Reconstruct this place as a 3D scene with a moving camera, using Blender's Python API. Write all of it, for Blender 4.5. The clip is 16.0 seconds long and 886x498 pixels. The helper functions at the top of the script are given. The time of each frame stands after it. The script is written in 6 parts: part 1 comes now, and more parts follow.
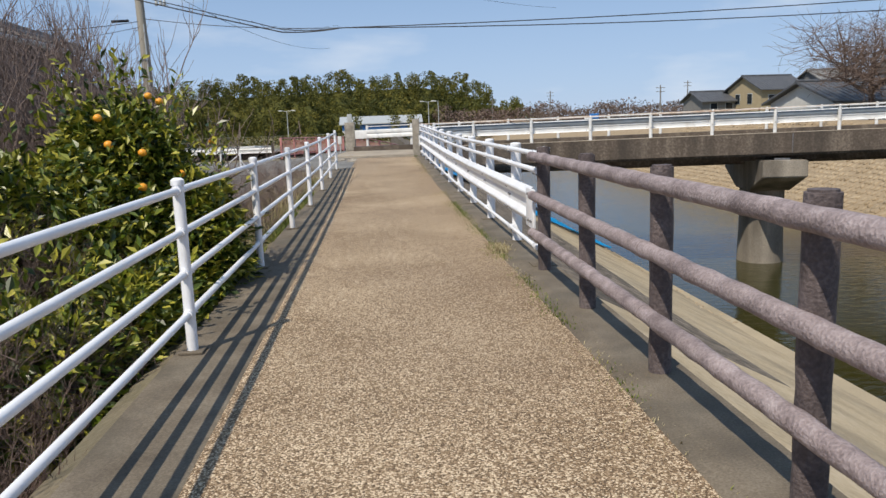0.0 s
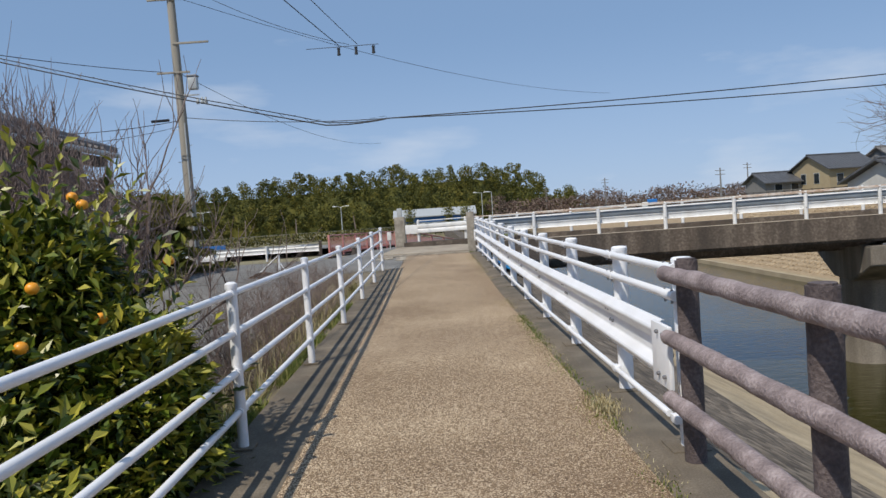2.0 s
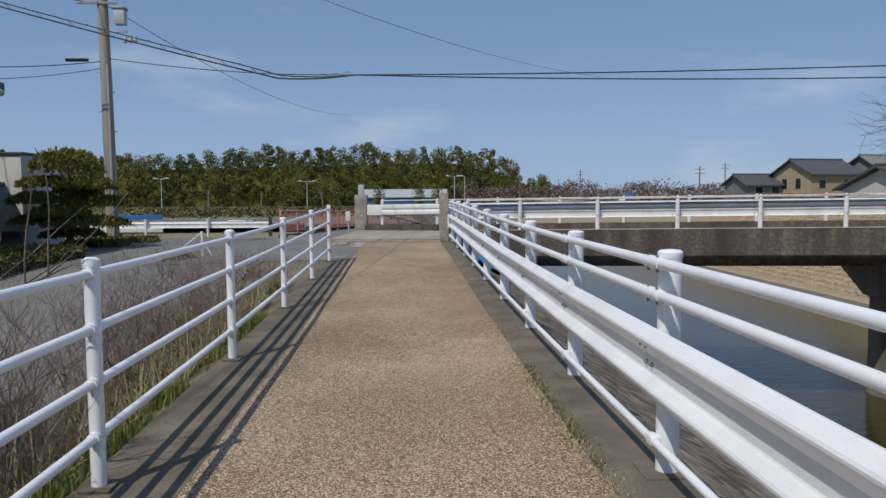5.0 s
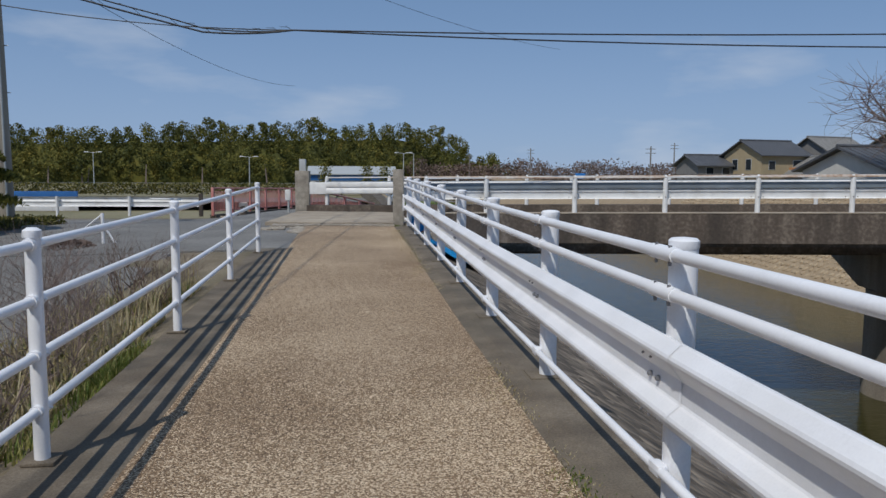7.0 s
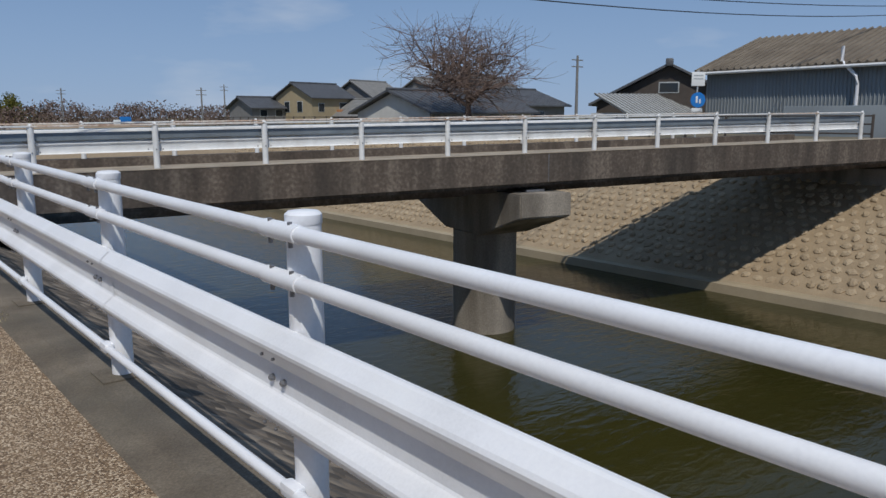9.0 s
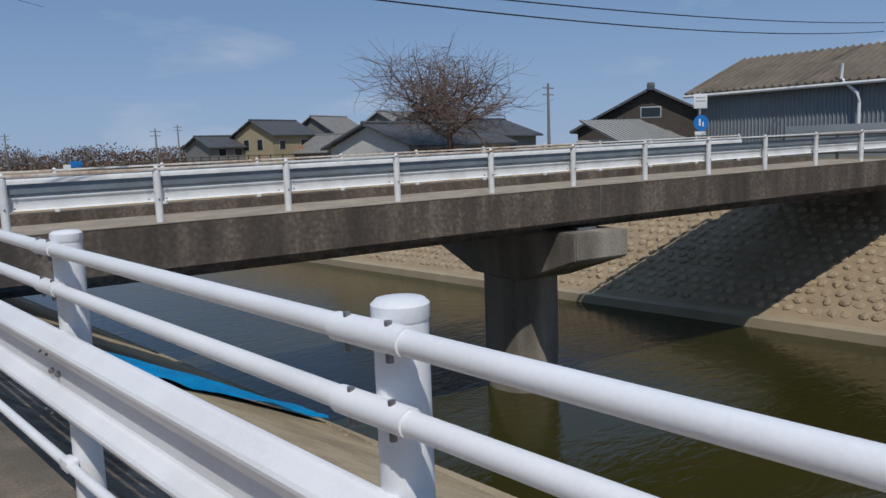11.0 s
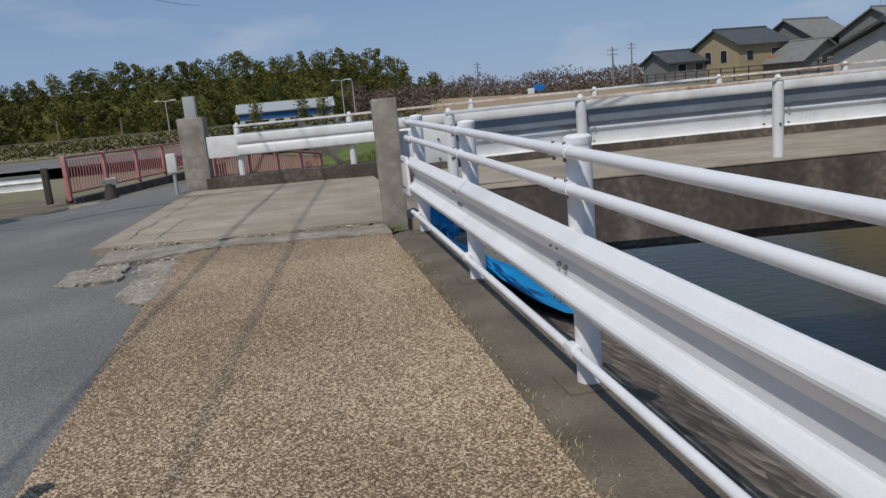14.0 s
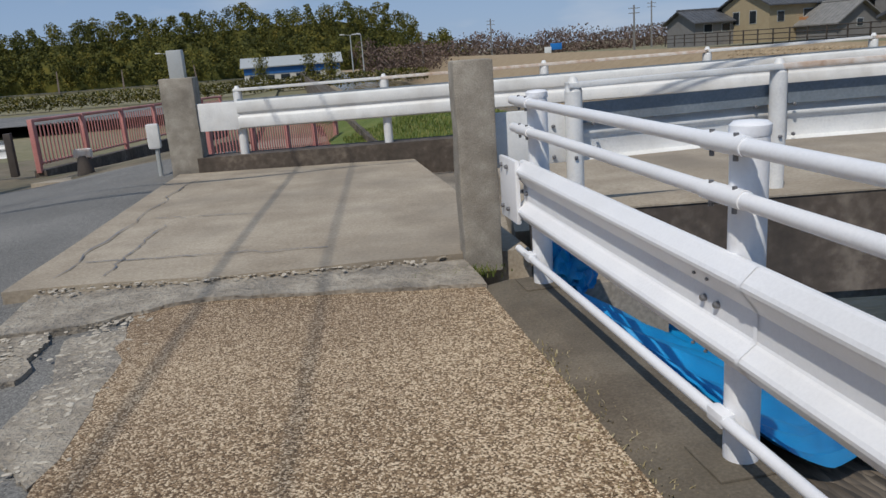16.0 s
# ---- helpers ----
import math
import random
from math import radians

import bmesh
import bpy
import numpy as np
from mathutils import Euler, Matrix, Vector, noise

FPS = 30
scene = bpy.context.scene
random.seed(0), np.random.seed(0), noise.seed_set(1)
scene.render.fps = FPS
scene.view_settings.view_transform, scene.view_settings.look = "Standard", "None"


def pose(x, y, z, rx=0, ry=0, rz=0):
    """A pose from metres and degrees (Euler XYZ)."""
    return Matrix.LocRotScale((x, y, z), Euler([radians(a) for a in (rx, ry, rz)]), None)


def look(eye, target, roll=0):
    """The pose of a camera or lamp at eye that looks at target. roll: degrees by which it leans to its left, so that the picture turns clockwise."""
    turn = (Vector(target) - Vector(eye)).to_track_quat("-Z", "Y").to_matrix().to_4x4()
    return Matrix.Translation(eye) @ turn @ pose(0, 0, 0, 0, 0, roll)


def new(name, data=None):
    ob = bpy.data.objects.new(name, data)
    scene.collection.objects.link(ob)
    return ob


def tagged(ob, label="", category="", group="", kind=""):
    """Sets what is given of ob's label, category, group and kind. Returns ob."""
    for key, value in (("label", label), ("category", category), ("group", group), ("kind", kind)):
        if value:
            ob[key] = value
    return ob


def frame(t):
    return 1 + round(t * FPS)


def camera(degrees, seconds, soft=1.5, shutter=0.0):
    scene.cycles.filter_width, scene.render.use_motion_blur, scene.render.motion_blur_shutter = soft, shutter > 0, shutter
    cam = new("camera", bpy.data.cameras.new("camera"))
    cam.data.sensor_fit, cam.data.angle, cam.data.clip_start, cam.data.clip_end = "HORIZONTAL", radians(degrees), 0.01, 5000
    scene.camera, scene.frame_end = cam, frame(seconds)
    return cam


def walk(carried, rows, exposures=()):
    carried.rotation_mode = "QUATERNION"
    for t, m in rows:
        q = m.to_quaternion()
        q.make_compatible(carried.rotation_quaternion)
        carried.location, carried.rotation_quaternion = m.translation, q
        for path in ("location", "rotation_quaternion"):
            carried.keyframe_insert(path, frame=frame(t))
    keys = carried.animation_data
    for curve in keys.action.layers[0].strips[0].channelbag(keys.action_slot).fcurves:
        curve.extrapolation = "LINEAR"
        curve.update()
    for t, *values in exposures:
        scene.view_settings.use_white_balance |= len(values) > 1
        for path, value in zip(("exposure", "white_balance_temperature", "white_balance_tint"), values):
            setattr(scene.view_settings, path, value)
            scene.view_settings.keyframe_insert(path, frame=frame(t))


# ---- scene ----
cam = camera(60.3, 16.0)
PATH = [
    (0, (-0.017, -0.073, 1.401), (0.135, 1.893, 1.067), -2.1),
    (0.5, (0.005, 0.608, 1.409), (0.151, 2.578, 1.092), -2.3),
    (1, (0.039, 1.255, 1.424), (0.153, 3.235, 1.163), -2.9),
    (1.5, (0.032, 1.928, 1.452), (0.101, 3.918, 1.266), -3.6),
    (2, (0.086, 2.603, 1.462), (0.107, 4.601, 1.369), -3.9),
    (2.5, (0.074, 3.305, 1.423), (0.049, 5.304, 1.343), -3.4),
    (3, (0.106, 3.986, 1.417), (0.061, 5.98, 1.273), -3.0),
    (3.5, (0.128, 4.652, 1.42), (0.094, 6.645, 1.253), -1.3),
    (4, (0.165, 5.36, 1.431), (0.239, 7.353, 1.274), 0.7),
    (4.5, (0.2, 6.101, 1.408), (0.292, 8.094, 1.269), -0.0),
    (7, (0.188, 9.655, 1.368), (0.428, 11.631, 1.171), 0.3),
    (7.5, (0.206, 10.351, 1.395), (0.788, 12.237, 1.072), -0.5),
    (8, (0.238, 11.066, 1.385), (1.154, 12.805, 1.017), 0.3),
    (8.5, (0.248, 11.716, 1.408), (1.415, 13.298, 1.041), 1.0),
    (11, (0.536, 15.447, 1.444), (1.891, 16.895, 1.182), -2.1),
    (11.5, (0.442, 16.124, 1.441), (1.621, 17.723, 1.209), -3.7),
    (12, (0.378, 16.774, 1.452), (1.294, 18.538, 1.232), -5.2),
    (12.5, (0.339, 17.484, 1.438), (1.015, 19.351, 1.198), -6.0),
    (13, (0.327, 18.19, 1.426), (0.851, 20.096, 1.119), -5.9),
    (13.5, (0.297, 18.907, 1.409), (0.72, 20.828, 1.051), -5.5),
    (14, (0.312, 19.663, 1.454), (0.671, 21.589, 1.056), -5.2),
    (14.5, (0.294, 20.415, 1.451), (0.626, 22.341, 1.025), -5.0),
    (15, (0.27, 21.186, 1.482), (0.598, 23.106, 1.027), -4.8),
    (15.5, (0.252, 21.986, 1.489), (0.587, 23.898, 1.005), -4.6),
    (16, (0.194, 22.718, 1.523), (0.531, 24.625, 1.022), -4.2),
]
walk(cam, [(t, look(eye, target, roll)) for t, eye, target, roll in PATH],
     exposures=[(0.0, 0.22, 6800, 10), (1.5, 0.10, 6650, 10), (3.5, -0.14, 6450, 10), (8.5, -0.41, 6200, 10), (11.0, -0.42, 6200, 10), (13.5, -0.43, 6350, 10), (16.0, -0.33, 6450, 10)])

# ---- world, sun and exposure ----
SUN = Vector((-0.46, -0.60, 1.0)).normalized()
world = bpy.data.worlds.new("world")
scene.world = world
world.use_nodes = True
wn, wl = world.node_tree.nodes, world.node_tree.links
wn.clear()
sky = wn.new("ShaderNodeTexSky")
sky.sky_type = "NISHITA"
sky.sun_disc = False
sky.sun_elevation = math.asin(SUN.z)
sky.sun_rotation = math.atan2(SUN.x, SUN.y) % (2 * math.pi)
sky.air_density, sky.dust_density, sky.ozone_density = 0.8, 0.05, 4.0
coord = wn.new("ShaderNodeTexCoord")
cmap = wn.new("ShaderNodeMapping")
cmap.inputs["Scale"].default_value = (1.6, 1.6, 6.0)
cloud = wn.new("ShaderNodeTexNoise")
cloud.inputs["Scale"].default_value, cloud.inputs["Detail"].default_value = 2.3, 7
cramp = wn.new("ShaderNodeValToRGB")
cramp.color_ramp.elements[0].position, cramp.color_ramp.elements[1].position = 0.57, 0.76
cramp.color_ramp.elements[1].color = (0.55, 0.55, 0.55, 1)
cmix = wn.new("ShaderNodeMixRGB")
cmix.inputs[2].default_value = (9.0, 9.8, 11.0, 1)
bg = wn.new("ShaderNodeBackground")
bg.inputs["Strength"].default_value = 0.075
wout = wn.new("ShaderNodeOutputWorld")
wl.new(coord.outputs["Generated"], cmap.inputs[0])
wl.new(cmap.outputs[0], cloud.inputs["Vector"])
wl.new(cloud.outputs["Fac"], cramp.inputs[0])
wl.new(cramp.outputs[0], cmix.inputs[0])
haze = wn.new("ShaderNodeMixRGB")
haze.inputs[0].default_value = 0.62
haze.inputs[2].default_value = (3.6, 5.75, 9.3, 1)
wl.new(sky.outputs[0], haze.inputs[1])
split = wn.new("ShaderNodeSeparateXYZ")
low = wn.new("ShaderNodeMapRange")
low.inputs["From Min"].default_value, low.inputs["From Max"].default_value = 0.0, 0.24
low.inputs["To Min"].default_value, low.inputs["To Max"].default_value = 0.5, 0.0
low.interpolation_type = "SMOOTHSTEP"
pale = wn.new("ShaderNodeMixRGB")
pale.inputs[2].default_value = (5.6, 7.3, 10.4, 1)
wl.new(coord.outputs["Generated"], split.inputs[0])
wl.new(split.outputs["Z"], low.inputs["Value"])
wl.new(low.outputs["Result"], pale.inputs[0])
wl.new(haze.outputs[0], pale.inputs[1])
wl.new(pale.outputs[0], cmix.inputs[1])
wl.new(cmix.outputs[0], bg.inputs["Color"])
wl.new(bg.outputs[0], wout.inputs[0])
sun = new("sun", bpy.data.lights.new("sun", "SUN"))
sun.data.energy, sun.data.angle, sun.data.color = 3.8, radians(0.53), (1.0, 0.93, 0.82)
sun.matrix_world = look((0, 0, 60), Vector((0, 0, 60)) - SUN)


# ---- materials ----
def material(name, ramp, scale=6.0, fine=60.0, rough=0.7, metal=0.0, bump=0.2, stain=0.0, stain_colour=(0.05, 0.045, 0.04),
             streak=False, per_piece=0.0, voronoi=0.0, bump_size=0.01, translucent=0.0, spec=0.5, coarse=0.55):
    """Base colour from two noises (coarse and fine) over a ramp of colours, with stains, cells and relief."""
    m = bpy.data.materials.new(name)
    m.use_nodes = True
    n, k = m.node_tree.nodes, m.node_tree.links
    bsdf = n["Principled BSDF"]
    geo = n.new("ShaderNodeNewGeometry")
    src = geo.outputs["Position"]
    a = n.new("ShaderNodeTexNoise")
    a.inputs["Scale"].default_value, a.inputs["Detail"].default_value = scale, 6
    b = n.new("ShaderNodeTexNoise")
    b.inputs["Scale"].default_value, b.inputs["Detail"].default_value = fine, 4
    if streak:
        mp = n.new("ShaderNodeMapping")
        mp.inputs["Scale"].default_value = (1, 1, 0.12)
        k.new(src, mp.inputs[0])
        k.new(mp.outputs[0], a.inputs["Vector"])
    else:
        k.new(src, a.inputs["Vector"])
    k.new(src, b.inputs["Vector"])
    mix = n.new("ShaderNodeMath")
    mix.operation = "ADD"
    h1 = n.new("ShaderNodeMath")
    h1.operation = "MULTIPLY"
    h1.inputs[1].default_value = coarse
    h2 = n.new("ShaderNodeMath")
    h2.operation = "MULTIPLY"
    h2.inputs[1].default_value = 1.0 - coarse
    k.new(a.outputs["Fac"], h1.inputs[0])
    height = b.outputs["Fac"]
    if voronoi:
        v = n.new("ShaderNodeTexVoronoi")
        v.inputs["Scale"].default_value = voronoi
        k.new(src, v.inputs["Vector"])
        sep = n.new("ShaderNodeSeparateColor")
        k.new(v.outputs["Color"], sep.inputs[0])
        k.new(sep.outputs[0], h2.inputs[0])
        inv = n.new("ShaderNodeMath")
        inv.operation = "SUBTRACT"
        inv.inputs[0].default_value = 1.0
        k.new(v.outputs["Distance"], inv.inputs[1])
        height = inv.outputs[0]
    else:
        k.new(b.outputs["Fac"], h2.inputs[0])
    k.new(h1.outputs[0], mix.inputs[0])
    k.new(h2.outputs[0], mix.inputs[1])
    fac = mix.outputs[0]
    if per_piece:
        info = n.new("ShaderNodeObjectInfo")
        add = n.new("ShaderNodeMath")
        add.operation = "ADD"
        isl = n.new("ShaderNodeMath")
        isl.operation = "ADD"
        k.new(info.outputs["Random"], isl.inputs[0])
        k.new(geo.outputs["Random Per Island"], isl.inputs[1])
        fr = n.new("ShaderNodeMath")
        fr.operation = "FRACT"
        k.new(isl.outputs[0], fr.inputs[0])
        sc = n.new("ShaderNodeMath")
        sc.operation = "MULTIPLY_ADD"
        sc.inputs[1].default_value, sc.inputs[2].default_value = per_piece, -per_piece / 2
        k.new(fr.outputs[0], sc.inputs[0])
        k.new(fac, add.inputs[0])
        k.new(sc.outputs[0], add.inputs[1])
        fac = add.outputs[0]
    r = n.new("ShaderNodeValToRGB")
    els = r.color_ramp.elements
    lo, hi = 0.28, 0.72
    for i, c in enumerate(ramp):
        p = lo + (hi - lo) * i / max(1, len(ramp) - 1)
        e = els[i] if i < 2 else els.new(p)
        e.position, e.color = p, (*c, 1)
    if len(ramp) > 2:
        for e, (i, c) in zip(sorted(els, key=lambda q: q.position), enumerate(ramp)):
            e.color = (*c, 1)
    k.new(fac, r.inputs[0])
    col = r.outputs[0]
    if stain:
        s = n.new("ShaderNodeTexNoise")
        s.inputs["Scale"].default_value, s.inputs["Detail"].default_value = scale * 0.45, 8
        ms = n.new("ShaderNodeMapping")
        ms.inputs["Location"].default_value = (7.3, 2.1, 4.4)
        ms.inputs["Scale"].default_value = (1, 1, 0.2 if streak else 1)
        k.new(src, ms.inputs[0])
        k.new(ms.outputs[0], s.inputs["Vector"])
        sr = n.new("ShaderNodeValToRGB")
        sr.color_ramp.elements[0].position, sr.color_ramp.elements[1].position = 0.46, 0.68
        sr.color_ramp.elements[1].color = (stain, stain, stain, 1)
        k.new(s.outputs["Fac"], sr.inputs[0])
        sm = n.new("ShaderNodeMixRGB")
        sm.inputs[2].default_value = (*stain_colour, 1)
        k.new(sr.outputs[0], sm.inputs[0])
        k.new(col, sm.inputs[1])
        col = sm.outputs[0]
    k.new(col, bsdf.inputs["Base Color"])
    bsdf.inputs["Roughness"].default_value, bsdf.inputs["Metallic"].default_value = rough, metal
    bsdf.inputs["Specular IOR Level"].default_value = spec
    if bump:
        bp = n.new("ShaderNodeBump")
        bp.inputs["Strength"].default_value, bp.inputs["Distance"].default_value = bump, bump_size
        k.new(height, bp.inputs["Height"])
        k.new(bp.outputs[0], bsdf.inputs["Normal"])
    if translucent:
        out = n["Material Output"]
        tr = n.new("ShaderNodeBsdfTranslucent")
        k.new(col, tr.inputs["Color"])
        ad = n.new("ShaderNodeMixShader")
        ad.inputs[0].default_value = translucent
        k.new(bsdf.outputs[0], ad.inputs[1])
        k.new(tr.outputs[0], ad.inputs[2])
        k.new(ad.outputs[0], out.inputs["Surface"])
    return m


def water_material():
    m = bpy.data.materials.new("river_water")
    m.use_nodes = True
    n, k = m.node_tree.nodes, m.node_tree.links
    bsdf = n["Principled BSDF"]
    geo = n.new("ShaderNodeNewGeometry")
    ns = n.new("ShaderNodeTexNoise")
    ns.inputs["Scale"].default_value, ns.inputs["Detail"].default_value = 0.12, 4
    k.new(geo.outputs["Position"], ns.inputs["Vector"])
    r = n.new("ShaderNodeValToRGB")
    r.color_ramp.elements[0].position, r.color_ramp.elements[0].color = 0.35, (0.022, 0.021, 0.005, 1)
    r.color_ramp.elements[1].position, r.color_ramp.elements[1].color = 0.7, (0.040, 0.036, 0.009, 1)
    k.new(ns.outputs["Fac"], r.inputs[0])
    k.new(r.outputs[0], bsdf.inputs["Base Color"])
    bsdf.inputs["Roughness"].default_value, bsdf.inputs["IOR"].default_value = 0.06, 1.33
    mp = n.new("ShaderNodeMapping")
    mp.inputs["Scale"].default_value = (1.0, 2.2, 1.0)
    mp.inputs["Rotation"].default_value = (0, 0, 0.35)
    k.new(geo.outputs["Position"], mp.inputs[0])
    w = n.new("ShaderNodeTexNoise")
    w.inputs["Scale"].default_value, w.inputs["Detail"].default_value, w.inputs["Distortion"].default_value = 2.0, 5, 0.6
    k.new(mp.outputs[0], w.inputs["Vector"])
    bp = n.new("ShaderNodeBump")
    bp.inputs["Strength"].default_value, bp.inputs["Distance"].default_value = 0.35, 0.05
    k.new(w.outputs["Fac"], bp.inputs["Height"])
    k.new(bp.outputs[0], bsdf.inputs["Normal"])
    return m


def glass_material():
    m = bpy.data.materials.new("window_glass")
    m.use_nodes = True
    bsdf = m.node_tree.nodes["Principled BSDF"]
    bsdf.inputs["Base Color"].default_value = (0.02, 0.025, 0.03, 1)
    bsdf.inputs["Roughness"].default_value = 0.05
    return m


AGG = material("exposed_aggregate", [(0.098, 0.061, 0.032), (0.180, 0.117, 0.063), (0.258, 0.174, 0.099), (0.345, 0.244, 0.146), (0.66, 0.53, 0.37)], 0.6, 30, 0.85, bump=0.7,
               voronoi=130, bump_size=0.005, stain=0.4, stain_colour=(0.15, 0.095, 0.056), coarse=0.40)
CONC = material("kerb_concrete", [(0.07, 0.054, 0.038), (0.14, 0.114, 0.083), (0.25, 0.21, 0.158)], 3.0, 90, 0.9, bump=0.35, stain=0.6, stain_colour=(0.08, 0.072, 0.055))
SLAB = material("slab_concrete", [(0.23, 0.185, 0.135), (0.345, 0.29, 0.22), (0.48, 0.415, 0.325)], 2.2, 45, 0.9, bump=0.5, stain=0.55, stain_colour=(0.20, 0.17, 0.135))
BROKEN = material("broken_concrete", [(0.17, 0.145, 0.115), (0.33, 0.29, 0.235), (0.48, 0.43, 0.355)], 7, 35, 0.95, bump=0.9, bump_size=0.03, stain=0.5, stain_colour=(0.12, 0.11, 0.10))
CHIPS = material("concrete_chips", [(0.28, 0.245, 0.195), (0.42, 0.37, 0.30), (0.56, 0.51, 0.43)], 9, 60, 0.95, bump=0.5, per_piece=0.4)
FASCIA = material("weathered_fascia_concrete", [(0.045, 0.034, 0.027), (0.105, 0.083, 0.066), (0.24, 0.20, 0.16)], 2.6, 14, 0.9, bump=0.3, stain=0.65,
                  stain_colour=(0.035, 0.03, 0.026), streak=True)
PIER = material("pier_concrete", [(0.13, 0.112, 0.09), (0.26, 0.23, 0.19), (0.44, 0.39, 0.32)], 1.8, 30, 0.9, bump=0.3, stain=0.85, stain_colour=(0.06, 0.05, 0.04), streak=True)
PILLAR = material("pillar_concrete", [(0.19, 0.168, 0.138), (0.32, 0.29, 0.245), (0.48, 0.445, 0.38)], 7, 120, 0.95, bump=0.6, stain=0.5, stain_colour=(0.12, 0.10, 0.08))
ASPH = material("grey_asphalt", [(0.11, 0.107, 0.10), (0.17, 0.165, 0.156), (0.25, 0.242, 0.225)], 0.8, 120, 0.9, bump=0.5, voronoi=120, bump_size=0.005, stain=0.35, stain_colour=(0.07, 0.07, 0.07))
WHITE = material("white_railing_paint", [(0.73, 0.74, 0.77), (0.80, 0.81, 0.84), (0.84, 0.85, 0.87)], 4, 90, 0.42, bump=0.05, stain=0.22, stain_colour=(0.48, 0.47, 0.45))
WHITE_OLD = material("chipped_white_paint", [(0.62, 0.63, 0.64), (0.74, 0.75, 0.75), (0.80, 0.80, 0.79)], 5, 60, 0.5, bump=0.12, stain=0.4, stain_colour=(0.42, 0.39, 0.35))
GALV = material("weathered_beam_back", [(0.16, 0.19, 0.22), (0.22, 0.26, 0.30), (0.30, 0.34, 0.38)], 3, 50, 0.5, metal=0.3, bump=0.1, stain=0.4, stain_colour=(0.12, 0.12, 0.12))
RUST = material("rusty_white_rail", [(0.26, 0.11, 0.045), (0.55, 0.42, 0.33), (0.72, 0.68, 0.64), (0.78, 0.77, 0.75)], 1.3, 12, 0.7, bump=0.2)
BOLT = material("dark_steel_bolt", [(0.14, 0.14, 0.15), (0.30, 0.30, 0.31)], 20, 200, 0.45, metal=0.6, bump=0.1)
LOG = material("imitation_log_concrete", [(0.13, 0.10, 0.10), (0.29, 0.235, 0.235), (0.47, 0.40, 0.40)], 9, 70, 0.8, bump=0.8, bump_size=0.012, stain=0.4, stain_colour=(0.07, 0.05, 0.05))
LOG_POST = material("dark_log_post", [(0.045, 0.034, 0.034), (0.095, 0.074, 0.073), (0.19, 0.155, 0.15)], 9, 60, 0.85, bump=0.8, bump_size=0.012)
PINK = material("faded_red_fence_paint", [(0.40, 0.14, 0.13), (0.52, 0.22, 0.20), (0.60, 0.32, 0.28)], 3, 40, 0.6, bump=0.1, stain=0.35, stain_colour=(0.22, 0.08, 0.07))
EARTH = material("dry_earth", [(0.10, 0.08, 0.05), (0.17, 0.14, 0.095), (0.26, 0.215, 0.15)], 1.5, 25, 0.95, bump=0.7, bump_size=0.03, stain=0.4, stain_colour=(0.07, 0.085, 0.03))
FIELD = material("winter_field", [(0.13, 0.13, 0.06), (0.20, 0.18, 0.10), (0.28, 0.24, 0.16)], 0.08, 2.0, 0.95, bump=0.3, bump_size=0.1)
BANK = material("bank_concrete", [(0.28, 0.215, 0.13), (0.45, 0.355, 0.225), (0.58, 0.475, 0.325)], 1.3, 16, 0.9, bump=0.6, bump_size=0.03, stain=0.5, stain_colour=(0.13, 0.11, 0.08))
BANK_STONE = material("mottled_bank_stone", [(0.07, 0.056, 0.042), (0.15, 0.12, 0.09), (0.27, 0.22, 0.165)], 1.6, 30, 0.95, bump=0.9, voronoi=7, bump_size=0.05, stain=0.5, stain_colour=(0.07, 0.058, 0.045), coarse=0.6)
TOE = material("bank_toe_concrete", [(0.30, 0.245, 0.16), (0.42, 0.345, 0.235)], 1.0, 30, 0.9, bump=0.3, stain=0.4, stain_colour=(0.2, 0.17, 0.12))
MORTAR = material("stone_mortar", [(0.24, 0.18, 0.11), (0.37, 0.285, 0.185)], 1.5, 20, 0.95, bump=0.5, bump_size=0.03)
STONE = material("bank_stone", [(0.25, 0.19, 0.12), (0.35, 0.27, 0.175), (0.44, 0.35, 0.235)], 0.7, 18, 0.9, bump=0.6, bump_size=0.03, per_piece=0.14)
GRASS = material("grass_blades", [(0.07, 0.11, 0.015), (0.14, 0.19, 0.03), (0.30, 0.28, 0.09)], 2, 30, 0.7, bump=0, per_piece=0.5, translucent=0.3)
DRY = material("dry_grass_blades", [(0.25, 0.20, 0.09), (0.40, 0.33, 0.18), (0.48, 0.42, 0.26)], 2, 30, 0.8, bump=0, per_piece=0.5, translucent=0.2)
LEAF = material("citrus_leaves", [(0.022, 0.042, 0.004), (0.08, 0.12, 0.010), (0.19, 0.21, 0.022), (0.38, 0.35, 0.05)], 1.2, 8, 0.38, bump=0, per_piece=0.6, translucent=0.12)
HEDGE = material("hedge_leaves", [(0.045, 0.052, 0.010), (0.11, 0.11, 0.02), (0.24, 0.20, 0.045)], 2, 12, 0.6, bump=0, per_piece=0.5, translucent=0.2)
PINE = material("pine_needles", [(0.06, 0.07, 0.010), (0.15, 0.15, 0.02), (0.24, 0.21, 0.04)], 1.5, 10, 0.7, bump=0, per_piece=0.5, translucent=0.15)
WOODS = material("wood_foliage", [(0.020, 0.028, 0.005), (0.06, 0.07, 0.010), (0.13, 0.125, 0.016), (0.23, 0.18, 0.03)], 0.11, 0.6, 0.8, bump=0, per_piece=0.2, translucent=0.1)
BARK = material("grey_brown_bark", [(0.08, 0.06, 0.05), (0.17, 0.135, 0.115), (0.28, 0.235, 0.21)], 5, 60, 0.9, bump=0.4)
